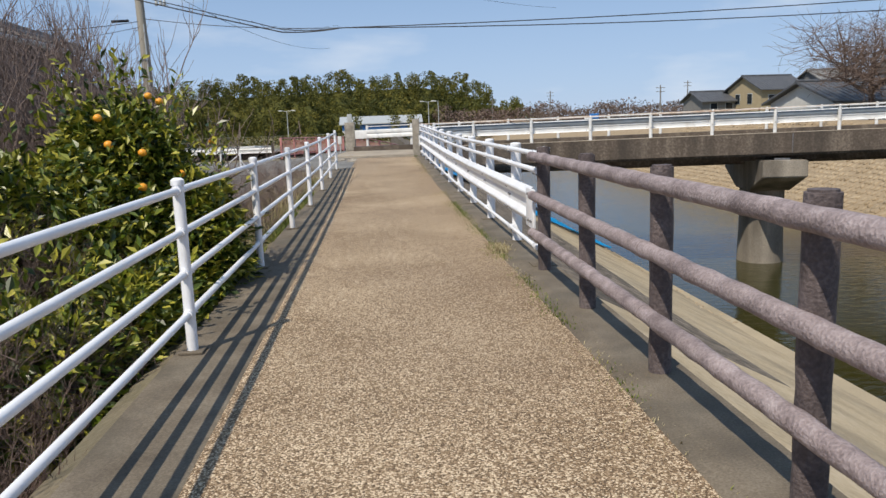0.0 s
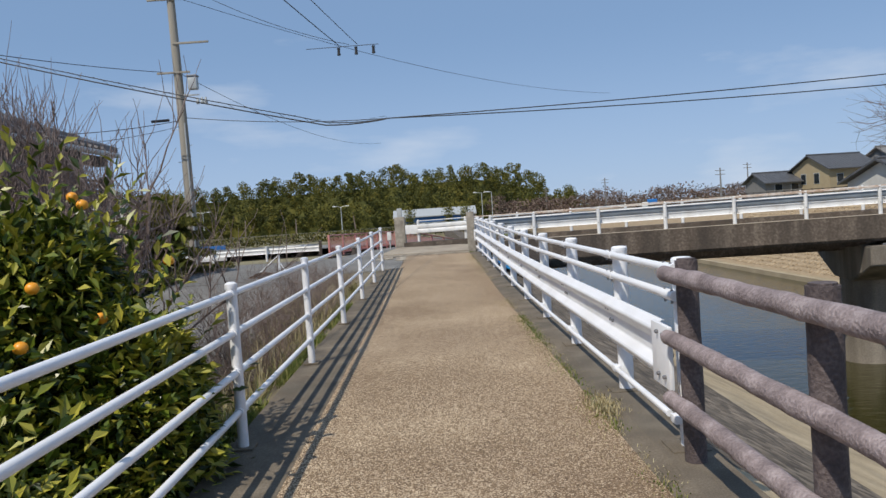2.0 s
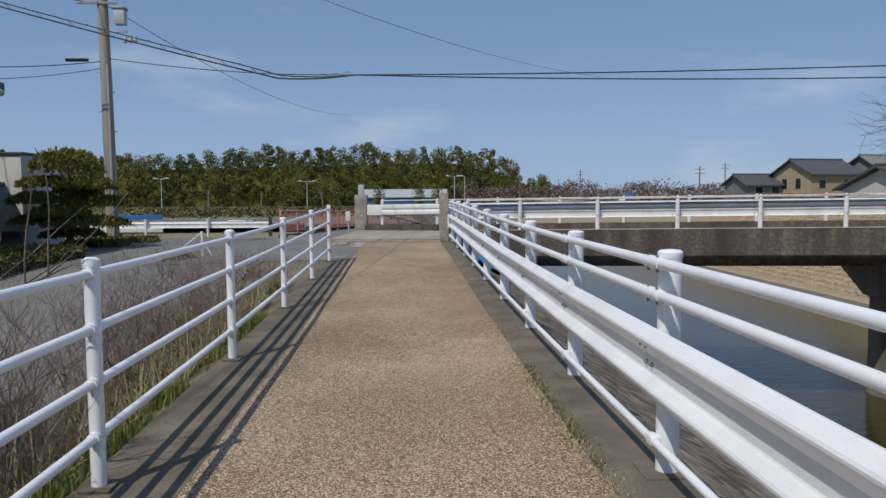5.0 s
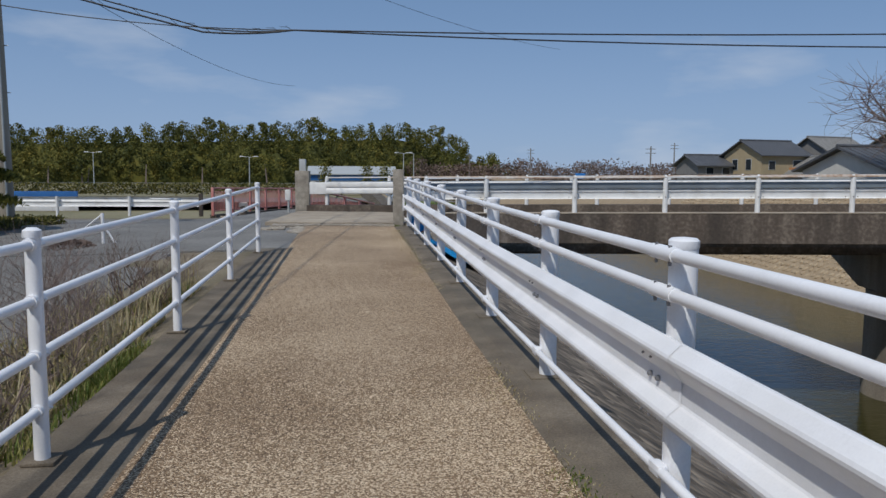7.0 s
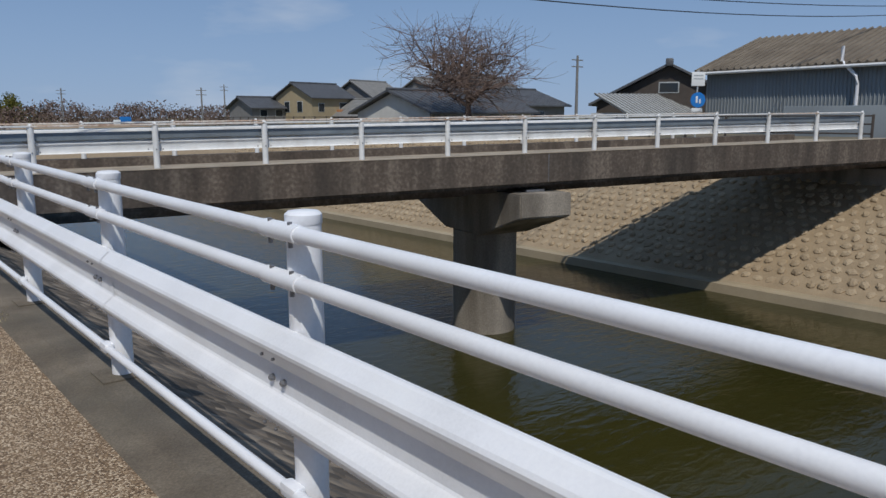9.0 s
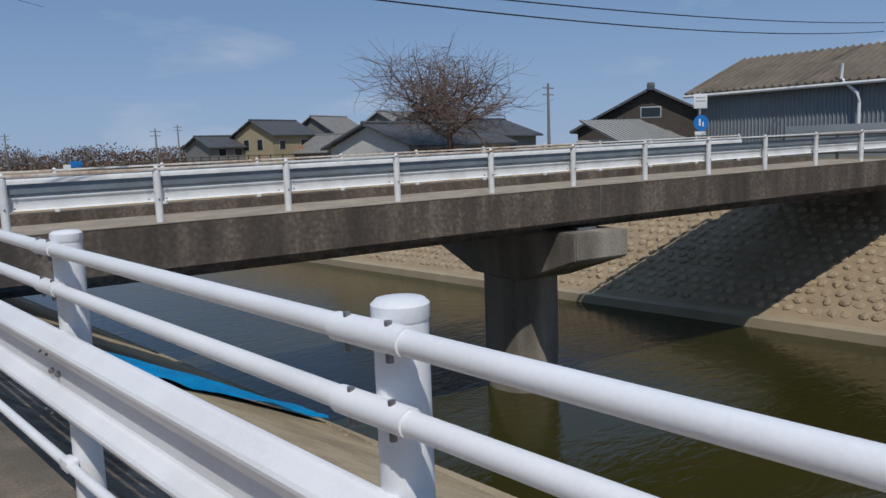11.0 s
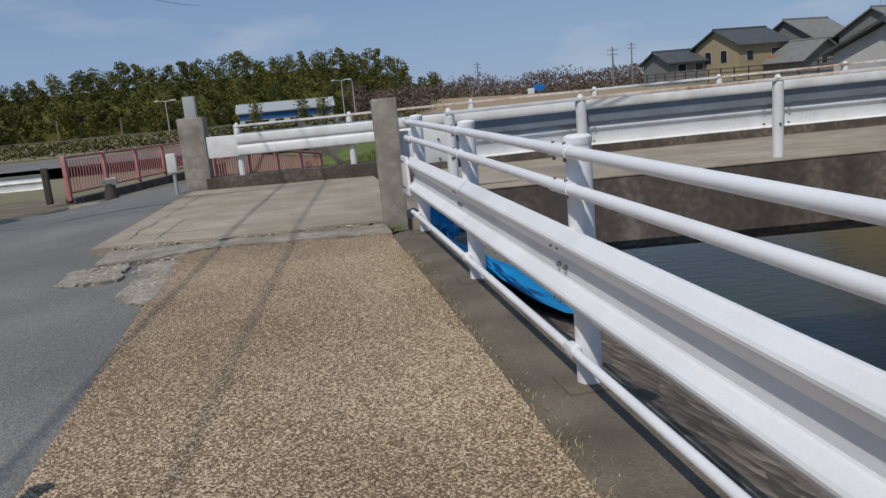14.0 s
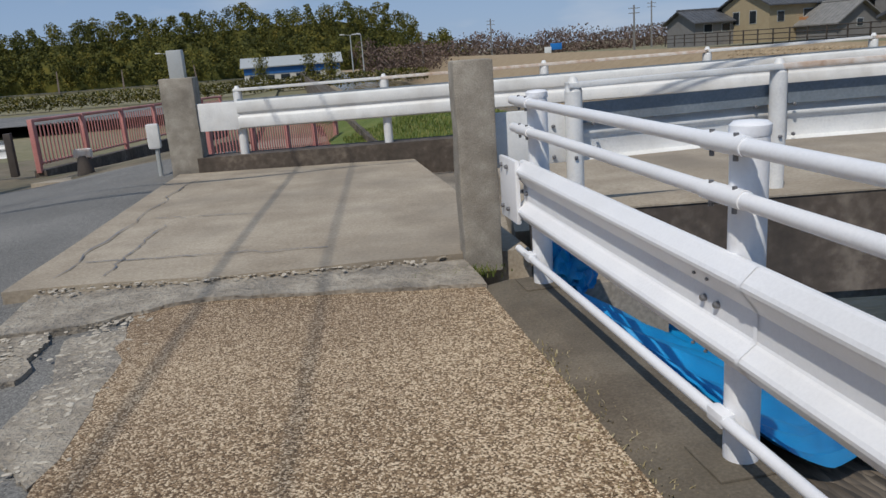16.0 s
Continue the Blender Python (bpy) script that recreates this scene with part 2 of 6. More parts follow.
TWIG = material("reddish_twigs", [(0.075, 0.048, 0.036), (0.145, 0.10, 0.08), (0.22, 0.165, 0.14)], 4, 40, 0.9, bump=0, per_piece=0.3)
TWIG_PALE = material("pale_grey_twigs", [(0.11, 0.078, 0.066), (0.20, 0.15, 0.132), (0.31, 0.25, 0.225)], 4, 40, 0.9, bump=0, per_piece=0.3)
ORANGE = material("orange_peel", [(0.72, 0.27, 0.02), (0.85, 0.38, 0.03)], 20, 300, 0.4, bump=0.2, bump_size=0.002)
TARP = material("blue_tarpaulin", [(0.005, 0.16, 0.42), (0.008, 0.27, 0.60), (0.02, 0.34, 0.70)], 3, 150, 0.38, bump=0.3, bump_size=0.004)
POLE = material("pole_concrete", [(0.22, 0.20, 0.165), (0.31, 0.285, 0.24), (0.38, 0.35, 0.30)], 3, 60, 0.9, bump=0.2, stain=0.35, stain_colour=(0.18, 0.15, 0.12), streak=True)
METAL = material("grey_painted_metal", [(0.38, 0.40, 0.40), (0.50, 0.52, 0.52)], 5, 80, 0.45, metal=0.2, bump=0.05)
CABLE = material("black_cable", [(0.012, 0.013, 0.016), (0.025, 0.026, 0.03)], 5, 50, 0.6, bump=0)
TILE = material("dark_roof_tiles", [(0.045, 0.047, 0.052), (0.08, 0.083, 0.09), (0.13, 0.13, 0.135)], 2, 25, 0.5, bump=0.3, bump_size=0.02)
TILE_GREY = material("grey_roof_tiles", [(0.13, 0.13, 0.125), (0.20, 0.195, 0.185), (0.27, 0.26, 0.245)], 2, 25, 0.6, bump=0.3, bump_size=0.02)
TILE_BROWN = material("brown_corrugated_roof", [(0.11, 0.085, 0.06), (0.17, 0.14, 0.105), (0.23, 0.20, 0.16)], 1.2, 20, 0.85, bump=0.3, bump_size=0.02, stain=0.4, stain_colour=(0.08, 0.065, 0.05))
WALL_GREY = material("grey_siding", [(0.17, 0.165, 0.16), (0.22, 0.215, 0.21)], 2, 40, 0.8, bump=0.15, stain=0.25, stain_colour=(0.12, 0.115, 0.11))
WALL_TAN = material("tan_render_wall", [(0.31, 0.245, 0.15), (0.39, 0.32, 0.205)], 2, 40, 0.85, bump=0.15, stain=0.2, stain_colour=(0.3, 0.25, 0.16))
WALL_WARM = material("orange_brown_cladding", [(0.34, 0.16, 0.07), (0.42, 0.21, 0.10)], 2, 30, 0.7, bump=0.15)
WALL_WHITE = material("off_white_wall", [(0.52, 0.51, 0.48), (0.62, 0.61, 0.58)], 2, 40, 0.8, bump=0.1, stain=0.3, stain_colour=(0.40, 0.38, 0.34))
WALL_DARK = material("dark_brown_timber_wall", [(0.045, 0.036, 0.030), (0.08, 0.065, 0.055)], 3, 40, 0.8, bump=0.2)
SHEET = material("blue_grey_corrugated_wall", [(0.22, 0.245, 0.26), (0.28, 0.305, 0.32)], 0.8, 30, 0.6, bump=0.1, stain=0.3, stain_colour=(0.18, 0.19, 0.19), streak=True)
BLUE = material("blue_painted_panel", [(0.02, 0.10, 0.30), (0.03, 0.15, 0.40)], 2, 40, 0.5, bump=0.05)
SIGN_BLUE = material("sign_blue_face", [(0.015, 0.16, 0.50), (0.02, 0.19, 0.55)], 4, 40, 0.4, bump=0)
SIGN_WHITE = material("sign_white_face", [(0.70, 0.72, 0.72), (0.78, 0.79, 0.79)], 4, 40, 0.4, bump=0)
SOLAR = material("solar_panel", [(0.012, 0.016, 0.035), (0.02, 0.026, 0.05)], 4, 40, 0.15, bump=0)
WATER = water_material()
GLASS = glass_material()


# ---- mesh helpers ----
def part(name, bm, mat, parent=None, label="", smooth=True):
    """Links a bmesh as one mesh object, under parent if one is given."""
    me = bpy.data.meshes.new(name)
    bm.to_mesh(me)
    bm.free()
    for m in (mat if isinstance(mat, (list, tuple)) else [mat]):
        me.materials.append(m)
    if smooth:
        me.shade_smooth()
        me.set_sharp_from_angle(angle=radians(38))
    ob = new(name, me)
    ob.parent = parent
    if label:
        ob["label"] = label
    return ob


def thing(name, label, category, group="", kind="", at=(0, 0, 0), rz=0.0):
    ob = new(name)
    ob.empty_display_size = 0.2
    ob.matrix_world = pose(*at, 0, 0, rz)
    return tagged(ob, label, category, group, kind)


def raw(name, verts, faces, mat, parent=None, label="", smooth=False, mats=None):
    me = bpy.data.meshes.new(name)
    me.from_pydata([tuple(v) for v in verts], [], faces)
    for m in (mat if isinstance(mat, (list, tuple)) else [mat]):
        me.materials.append(m)
    if mats is not None:
        me.polygons.foreach_set("material_index", mats)
    if smooth:
        me.shade_smooth()
        me.set_sharp_from_angle(angle=radians(40))
    me.update()
    ob = new(name, me)
    ob.parent = parent
    if label:
        ob["label"] = label
    return ob


def box(bm, c, s, bevel=0.0, m=None):
    r = bmesh.ops.create_cube(bm, size=1.0)
    vs = r["verts"]
    bmesh.ops.scale(bm, vec=s, verts=vs)
    if bevel:
        es = list({e for v in vs for e in v.link_edges})
        out = bmesh.ops.bevel(bm, geom=es, offset=bevel, segments=2, affect="EDGES", profile=0.6)
        vs = list({v for f in out["faces"] for v in f.verts} | {v for v in vs if v.is_valid})
    bmesh.ops.translate(bm, vec=c, verts=vs)
    if m is not None:
        bmesh.ops.transform(bm, matrix=m, verts=vs)
    return bm


def boxed(c, s, bevel=0.0, m=None):
    return box(bmesh.new(), c, s, bevel, m)


def ring_tube(bm, pts, radii, seg=10, cap=True, jitter=0.0):
    """A round tube through points."""
    rings = []
    n = len(pts)
    pts = [Vector(p) for p in pts]
    for i, p in enumerate(pts):
        d = (pts[min(i + 1, n - 1)] - pts[max(i - 1, 0)]).normalized()
        up = Vector((0, 0, 1)) if abs(d.z) < 0.95 else Vector((0, 1, 0))
        s = d.cross(up).normalized()
        u = s.cross(d)
        r = radii[i] if isinstance(radii, (list, tuple)) else radii
        ring = []
        for j in range(seg):
            a = 2 * math.pi * j / seg
            q = r * (1 + (random.uniform(-jitter, jitter) if jitter else 0))
            ring.append(bm.verts.new(p + q * (math.cos(a) * s + math.sin(a) * u)))
        rings.append(ring)
    for a, b in zip(rings, rings[1:]):
        for j in range(seg):
            bm.faces.new((a[j], a[(j + 1) % seg], b[(j + 1) % seg], b[j]))
    if cap:
        bm.faces.new(rings[0][::-1])
        bm.faces.new(rings[-1])
    bmesh.ops.recalc_face_normals(bm, faces=bm.faces[:]) if len(bm.faces) < 400 else None
    return bm


def tube(pts, radii, seg=10, **kw):
    return ring_tube(bmesh.new(), pts, radii, seg, **kw)


def prism(poly, z0, z1):
    """An upright prism over a plan polygon."""
    bm = bmesh.new()
    a = [bm.verts.new((x, y, z0)) for x, y in poly]
    b = [bm.verts.new((x, y, z1)) for x, y in poly]
    bm.faces.new(a[::-1])
    bm.faces.new(b)
    for i in range(len(poly)):
        j = (i + 1) % len(poly)
        bm.faces.new((a[i], a[j], b[j], b[i]))
    bmesh.ops.recalc_face_normals(bm, faces=bm.faces[:])
    return bm


def extrude_profile(profile, p0, p1, closed=True, out=None, caps=True):
    """Sweeps a profile of (across, up) from p0 to p1; across points to the right of the way unless out is given."""
    bm = bmesh.new()
    p0, p1 = Vector(p0), Vector(p1)
    d = (p1 - p0).normalized()
    s = Vector(out) if out else d.cross(Vector((0, 0, 1))).normalized()
    a = [bm.verts.new(p0 + s * u + Vector((0, 0, w))) for u, w in profile]
    b = [bm.verts.new(p1 + s * u + Vector((0, 0, w))) for u, w in profile]
    n = len(profile)
    for i in range(n if closed else n - 1):
        j = (i + 1) % n
        bm.faces.new((a[i], a[j], b[j], b[i]))
    if closed and caps:
        bm.faces.new(a[::-1])
        bm.faces.new(b)
    bmesh.ops.recalc_face_normals(bm, faces=bm.faces[:])
    return bm


def smooth_step(v, a, b):
    k = min(1.0, max(0.0, (v - a) / (b - a)))
    return k * k * (3 - 2 * k)


# ---- lie of the land ----
def path_z(y):
    return 0.17 * smooth_step(y, 12.0, 29.0)


def left_z(y):
    return -0.75 + 0.75 * smooth_step(y, 9.0, 24.0) - 0.24 * smooth_step(y, 28, 37)


def land(x, y):
    far = -1.3 * smooth_step(y, 36, 54) - 0.15 * smooth_step(y, 60, 100)
    if x <= -1.41:
        edge = path_z(y) - 0.06
        z = edge + (left_z(y) - edge) * smooth_step(-x, 1.41, 2.3 if y < 22 else 5.0)
        return z + far
    if x < 1.59:
        ditch = 1.7 if 34.4 < y < 47 and 0.15 < x - (-1.0 + 0.28 * (y - 35.3)) < 1.5 else 0.0
        return path_z(y) - 0.30 + far - ditch
    if x < 8.55:
        return path_z(y) - 0.22 - (x - 1.60) * 0.535 + 0.05 * noise.noise((x * 0.9, y * 0.9, 0))
    if x < 8.9:
        return -3.93
    if x < 22.6:
        return -5.0
    if x < 23.0:
        return -3.95
    if x < 30.0:
        return -3.9 + (x - 23.0) * (4.35 / 7.0)
    return 0.45 + 0.5 * far


def near_rail(x):
    return 27.83 - 0.2217 * (x - 1.353)


def far_rail(x):
    return near_rail(x) + 4.90


def deck_z(x):
    return 0.19 + 0.0108 * (x + 1.4)


DECK_DIR = Vector((2.008, -0.445, 0.0)).normalized()
DECK_OUT = Vector((DECK_DIR.y, -DECK_DIR.x, 0.0))

# ---- ground, water, banks ----
gx = [-1500, -600, -300, -150, -80, -50, -30, -20, -14, -10, -8, -6.5, -5.5, -5, -4.5, -4, -3.5, -3, -2.7, -2.4, -2.1, -1.85, -1.6, -1.42, -1.40, -0.8, -0.4, 0.0, 0.4, 0.8, 1.2, 1.585, 1.60, 2.0, 2.4, 2.8, 3.4,
      4.0, 4.6, 5.2, 5.8, 6.4, 7.0, 7.6, 8.2, 8.5, 8.56, 8.88, 8.92, 11, 14, 19, 22.59, 22.62, 22.98, 23.02, 24, 25, 26, 27, 28, 29, 29.99, 30.5, 34, 40, 50, 70, 100, 150, 300, 600, 1500]
gy = [-200, -80, -40, -20, -12] + [-6 + i for i in range(47)] + [43, 46, 50, 56, 64, 74, 86, 100, 130, 180, 300, 600, 1500]
gv = [(x, y, land(x, y)) for y in gy for x in gx]
gf, gm = [], []
W = len(gx)
for j in range(len(gy) - 1):
    for i in range(W - 1):
        gf.append((j * W + i, j * W + i + 1, (j + 1) * W + i + 1, (j + 1) * W + i))
        cx, cy = (gx[i] + gx[i + 1]) / 2, (gy[j] + gy[j + 1]) / 2
        gm.append(6 if 1.58 <= cx < 4.7 and cy > 8.0 else 1 if 1.58 <= cx < 8.52 else 2 if 8.5 < cx < 22.6 else 3 if 22.5 < cx < 23.1 else 4 if 23 < cx < 30 else 0 if abs(cx) < 40 and cy < 60 else 5)
ground = raw("ground", gv, gf, [EARTH, BANK, TOE, TOE, MORTAR, FIELD, BANK_STONE], mats=gm)
tagged(ground, "dry earth and concrete-lined river banks under the path", "ground", kind="structure")
water = raw("water", [(8.7, -200, -4.25), (22.75, -200, -4.25), (22.75, 900, -4.25), (8.7, 900, -4.25)], [(0, 1, 2, 3)], WATER)
tagged(water, "olive-green slow river water with small ripples", "water", kind="structure")


def sheet(name, xs, ys, zf, mat, label, category, kind="structure", depth=0.25):
    """A surface over a plan grid, with skirts down its edges."""
    vs = [(x, y, zf(x, y)) for y in ys for x in xs]
    w, h = len(xs), len(ys)
    fs = [(j * w + i, j * w + i + 1, (j + 1) * w + i + 1, (j + 1) * w + i) for j in range(h - 1) for i in range(w - 1)]
    rim = [i for i in range(w)] + [j * w + w - 1 for j in range(1, h)] + [(h - 1) * w + i for i in range(w - 2, -1, -1)] + [j * w for j in range(h - 2, 0, -1)]
    base = len(vs)
    vs += [(vs[i][0], vs[i][1], vs[i][2] - depth) for i in rim]
    n = len(rim)
    fs += [(rim[(k + 1) % n], rim[k], base + k, base + (k + 1) % n) for k in range(n)]
    ob = raw(name, vs, fs, mat)
    return tagged(ob, label, category, kind=kind)


def steps(a, b, n):
    return [a + (b - a) * i / n for i in range(n + 1)]


PATH_L, PATH_R = -0.86, 1.17
path = sheet("pavement", steps(PATH_L, PATH_R, 6), steps(-6, 27.3, 67), lambda x, y: path_z(y) + 0.008 * noise.noise((x, y * 0.7, 3)), AGG,
             "brown exposed-aggregate footpath surface", "path")
kerb_r = sheet("kerb", steps(PATH_R + 0.004, 1.595, 3), steps(-6, 26.95, 66), lambda x, y: path_z(y) + (-0.012 if x < 1.3 else 0.012), CONC,
               "stained grey concrete kerb under the white guard rail", "kerb", depth=0.5)
kerb_l = sheet("kerb", steps(-1.38, PATH_L - 0.004, 3), steps(-6, 22.6, 56), lambda x, y: path_z(y) - 0.006, CONC,
               "mossy grey concrete kerb under the white railing", "kerb", depth=0.5)
road = sheet("road", [-60, -40, -25, -14, -10, -8, -6.5, -5.5, -5, -4.5, -4, -3.5, -3, -2.7, -2.4, -2.1, -1.85, -1.6, -1.42, PATH_L - 0.004], steps(22.6, 36, 27),
             lambda x, y: land(x, y) + 0.03 if x < -1.41 else path_z(y) - 0.012, ASPH, "grey asphalt side road beside the path", "road", depth=0.06)
lane = sheet("road", [-8.4, -7.4, -6.4, -5.5, -5, -4.5, -4, -3.5, -3, -2.7], steps(8.0, 22.6, 30), lambda x, y: land(x, y) + 0.02, ASPH,
             "lower grey asphalt lane behind the railing", "road", depth=0.06)

# ---- bridge approach slab, deck ----
apron = sheet("pavement", steps(0, 1, 10), steps(0, 1, 10), lambda u, v: 0, SLAB, "cracked pale concrete slab at the bridge mouth", "pavement")
me = apron.data
for v in me.vertices:
    u, w = v.co.x, v.co.y
    left = -1.81 + 0.43 * w
    x = left + (1.62 - left) * u
    y0 = 27.66 - 0.137 * x + 0.03 * math.sin(u * 9) + 0.02 * math.sin(u * 31)
    v.co = (x, y0 + (far_rail(x) - 0.25 - y0) * w, v.co.z + 0.215 + 0.01 * noise.noise((x, w * 4, 0)))
sill = sheet("pavement", steps(0, 1, 40), steps(0, 1, 4), lambda u, v: 0, BROKEN, "broken concrete strip at the end of the footpath", "pavement")
for v in sill.data.vertices:
    u, w = v.co.x, v.co.y
    x = -1.60 + 2.78 * u
    y0 = 27.2 - 0.25 * x if x > -0.5 else 27.32 - 0.25 * smooth_step(-x, 0.5, 1.2)
    y0 += 0.03 * noise.noise((x * 6, 1, 5))
    v.co = (x, y0 + (27.64 - 0.137 * x - y0) * w, v.co.z + 0.186 + 0.006 * random.uniform(-1, 1))


def along_deck(y_of, offset, x0, x1, n, z0, z1, thick, mat, name, parent, label=""):
    """A bar of the deck that follows its line: from offset to offset + thick across, z0 to z1 above the deck."""
    vs, fs = [], []
    for i in range(n + 1):
        x = x0 + (x1 - x0) * i / n
        c = Vector((x, y_of(x), deck_z(x)))
        for o, z in ((offset, z0), (offset + thick, z0), (offset + thick, z1), (offset, z1)):
            vs.append(c + DECK_OUT * o + Vector((0, 0, z)))
    for i in range(n):
        a = i * 4
        for j in range(4):
            fs.append((a + j, a + (j + 1) % 4, a + 4 + (j + 1) % 4, a + 4 + j))
    fs += [(3, 2, 1, 0), tuple(n * 4 + j for j in range(4))]
    return raw(name, vs, fs, mat, parent, label)


bridge = thing("bridge", "weathered concrete road bridge on a single pier over the river", "bridge", kind="structure")
along_deck(near_rail, -4.85, 1.62, 29.3, 34, -0.32, 0.0, 4.70, SLAB, "deck", bridge, "pale concrete road deck")
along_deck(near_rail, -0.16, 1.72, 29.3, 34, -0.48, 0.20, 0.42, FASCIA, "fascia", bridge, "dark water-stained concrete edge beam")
along_deck(near_rail, -0.17, 1.70, 29.3, 34, 0.204, 0.216, 0.44, SLAB, "kerb_top", bridge, "pale worn kerb top")
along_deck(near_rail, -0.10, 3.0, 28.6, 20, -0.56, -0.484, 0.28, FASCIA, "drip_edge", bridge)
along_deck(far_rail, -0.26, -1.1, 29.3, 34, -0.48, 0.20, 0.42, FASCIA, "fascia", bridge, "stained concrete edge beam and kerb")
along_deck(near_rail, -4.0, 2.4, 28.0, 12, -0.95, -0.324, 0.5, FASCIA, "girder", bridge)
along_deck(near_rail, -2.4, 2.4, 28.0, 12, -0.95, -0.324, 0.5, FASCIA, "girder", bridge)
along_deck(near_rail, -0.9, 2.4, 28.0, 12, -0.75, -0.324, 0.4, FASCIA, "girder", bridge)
for x in (13.85,):
    part("deck_joint", boxed((x, near_rail(x) - 0.26, deck_z(x) - 0.14), (0.03, 0.02, 0.66), 0.004), BOLT, bridge)

# pier: tapered hammerhead cap across the deck on a column with a flared foot
PX = 13.95
turn = math.degrees(math.atan2(DECK_DIR.y, DECK_DIR.x))
pier = thing("bridge_pier", "concrete hammerhead pier with a tapered cap standing in the water", "bridge pier", kind="structure",
             at=(PX + 0.15, near_rail(PX) + 2.25, 0), rz=turn)
bm = bmesh.new()
hw, top, mid, low = 0.72, -0.36, -0.92, -1.55
prof = [(-2.85, top), (2.85, top), (2.85, mid), (0.95, low), (-0.95, low), (-2.85, mid)]
a = [bm.verts.new((-hw, y, z)) for y, z in prof]
b = [bm.verts.new((hw, y, z)) for y, z in prof]
bm.faces.new(a)
bm.faces.new(b[::-1])
for i in range(6):
    j = (i + 1) % 6
    bm.faces.new((a[j], a[i], b[i], b[j]))
bmesh.ops.recalc_face_normals(bm, faces=bm.faces[:])
bmesh.ops.bevel(bm, geom=bm.edges[:], offset=0.03, segments=2, affect="EDGES")
part("cap_beam", bm, PIER, pier, "grey concrete cap beam")
bm = bmesh.new()
levels = [(-1.56, 0.72, 0.80, 0.16), (-3.15, 0.72, 0.80, 0.16), (-3.45, 0.76, 0.84, 0.3), (-3.9, 0.80, 0.86, 0.45), (-5.2, 0.84, 0.9, 0.5)]
rings = []
for z, rx, ry, ch in levels:
    pts = []
    for j in range(24):
        t = 2 * math.pi * j / 24
        c, s = math.cos(t), math.sin(t)
        e = 0.35 + ch * 1.3
        pts.append(bm.verts.new((rx * math.copysign(abs(c) ** e, c), ry * math.copysign(abs(s) ** e, s), z)))
    rings.append(pts)
for r0, r1 in zip(rings, rings[1:]):
    for j in range(24):
        bm.faces.new((r0[j], r0[(j + 1) % 24], r1[(j + 1) % 24], r1[j]))
bm.faces.new(rings[0])
bmesh.ops.recalc_face_normals(bm, faces=bm.faces[:])
part("column", bm, PIER, pier, "round-edged concrete column with a tan foot")
for y in (-2.2, -0.7, 0.8, 2.2):
    part("bearing", boxed((0, y, -0.335), (0.5, 0.4, 0.07), 0.01), BOLT, pier)

abutment = part("abutment", boxed((28.6, near_rail(28.6) + 2.5, -1.2), (1.6, 5.3, 1.7), 0.04, None), PIER)
tagged(abutment, "grey concrete abutment at the far bank", "bridge abutment", kind="structure")
abutment2 = part("abutment", boxed((1.95, 30.0, -1.3), (1.1, 5.6, 2.6), 0.04, None), PIER)
tagged(abutment2, "grey concrete abutment at the footpath bank", "bridge abutment", kind="structure")

# ---- concrete gate pillars ----
def pillar(name, at, w, d, h, label):
    ob = thing(name, label, "pillar", "bridge end pillars", at=at, rz=-4)
    bm = boxed((0, 0, h / 2), (w, d, h), 0.018)
    bmesh.ops.subdivide_edges(bm, edges=[e for e in bm.edges if e.calc_length() > 0.15], cuts=5, use_grid_fill=True)
    for v in bm.verts:
        v.co += Vector((noise.noise(v.co * 6 + Vector(at)), noise.noise(v.co * 6.3 + Vector((5, 0, 0))), 0)) * 0.008
    part("post", bm, PILLAR, ob)
    return ob


pil_r = pillar("concrete_pillar", (1.30, 27.53, 0.10), 0.25, 0.25, 1.36, "weathered square concrete pillar at the railing's end")
pil_l = pillar("concrete_pillar", (-1.25, 33.35, 0.08), 0.42, 0.42, 1.35, "chipped square concrete pillar with a grey box on top")
part("box", boxed((0.0, 0.02, 1.52), (0.19, 0.17, 0.36), 0.01), METAL, pil_l, "grey metal box")

# ---- white pedestrian railing (lane side) ----
LY = [4.75 + 2.87 * i for i in range(-3, 7)]
LX = -1.27


def railing_post(parent, x, y):
    z = path_z(y)
    post = part("post", tube([(x, y, z - 0.02), (x, y, z + 1.06)], 0.036, 14), WHITE, parent)
    bm = bmesh.new()
    ring_tube(bm, [(x, y, z + 1.06), (x, y, z + 1.065), (x, y, z + 1.095), (x, y, z + 1.108)], [0.040, 0.043, 0.041, 0.022], 14)
    part("cap", bm, WHITE, post)
    part("base_plate", boxed((x, y, z + 0.004), (0.15, 0.15, 0.016), 0.004), CONC, post)
    for h in (1.03, 0.77, 0.51, 0.25):
        bm = tube([(x, y - 0.06, z + h), (x, y + 0.06, z + h)], 0.031, 10)
        ring_tube(bm, [(x - 0.02, y + 0.03, z + h), (x + 0.045, y + 0.03, z + h)], 0.006, 6)
        part("clamp", bm, WHITE, post)


left_rail = thing("pedestrian_railing", "white-painted steel pipe railing with four rails along the path", "railing")
for y in LY:
    railing_post(left_rail, LX, y)
for h in (1.03, 0.77, 0.51, 0.25):
    for y0, y1 in zip(LY, LY[1:]):
        n = 3
        pts = [(LX, y0 + (y1 - y0) * i / n, path_z(y0 + (y1 - y0) * i / n) + h) for i in range(n + 1)]
        part("rail", tube(pts, 0.023, 12), WHITE, left_rail)

# ---- white guard rail along the river ----
RY = [6.98] + [8.45 + 2.04 * i for i in range(10)]
RX = 1.50
BEAM_X = RX - 0.055


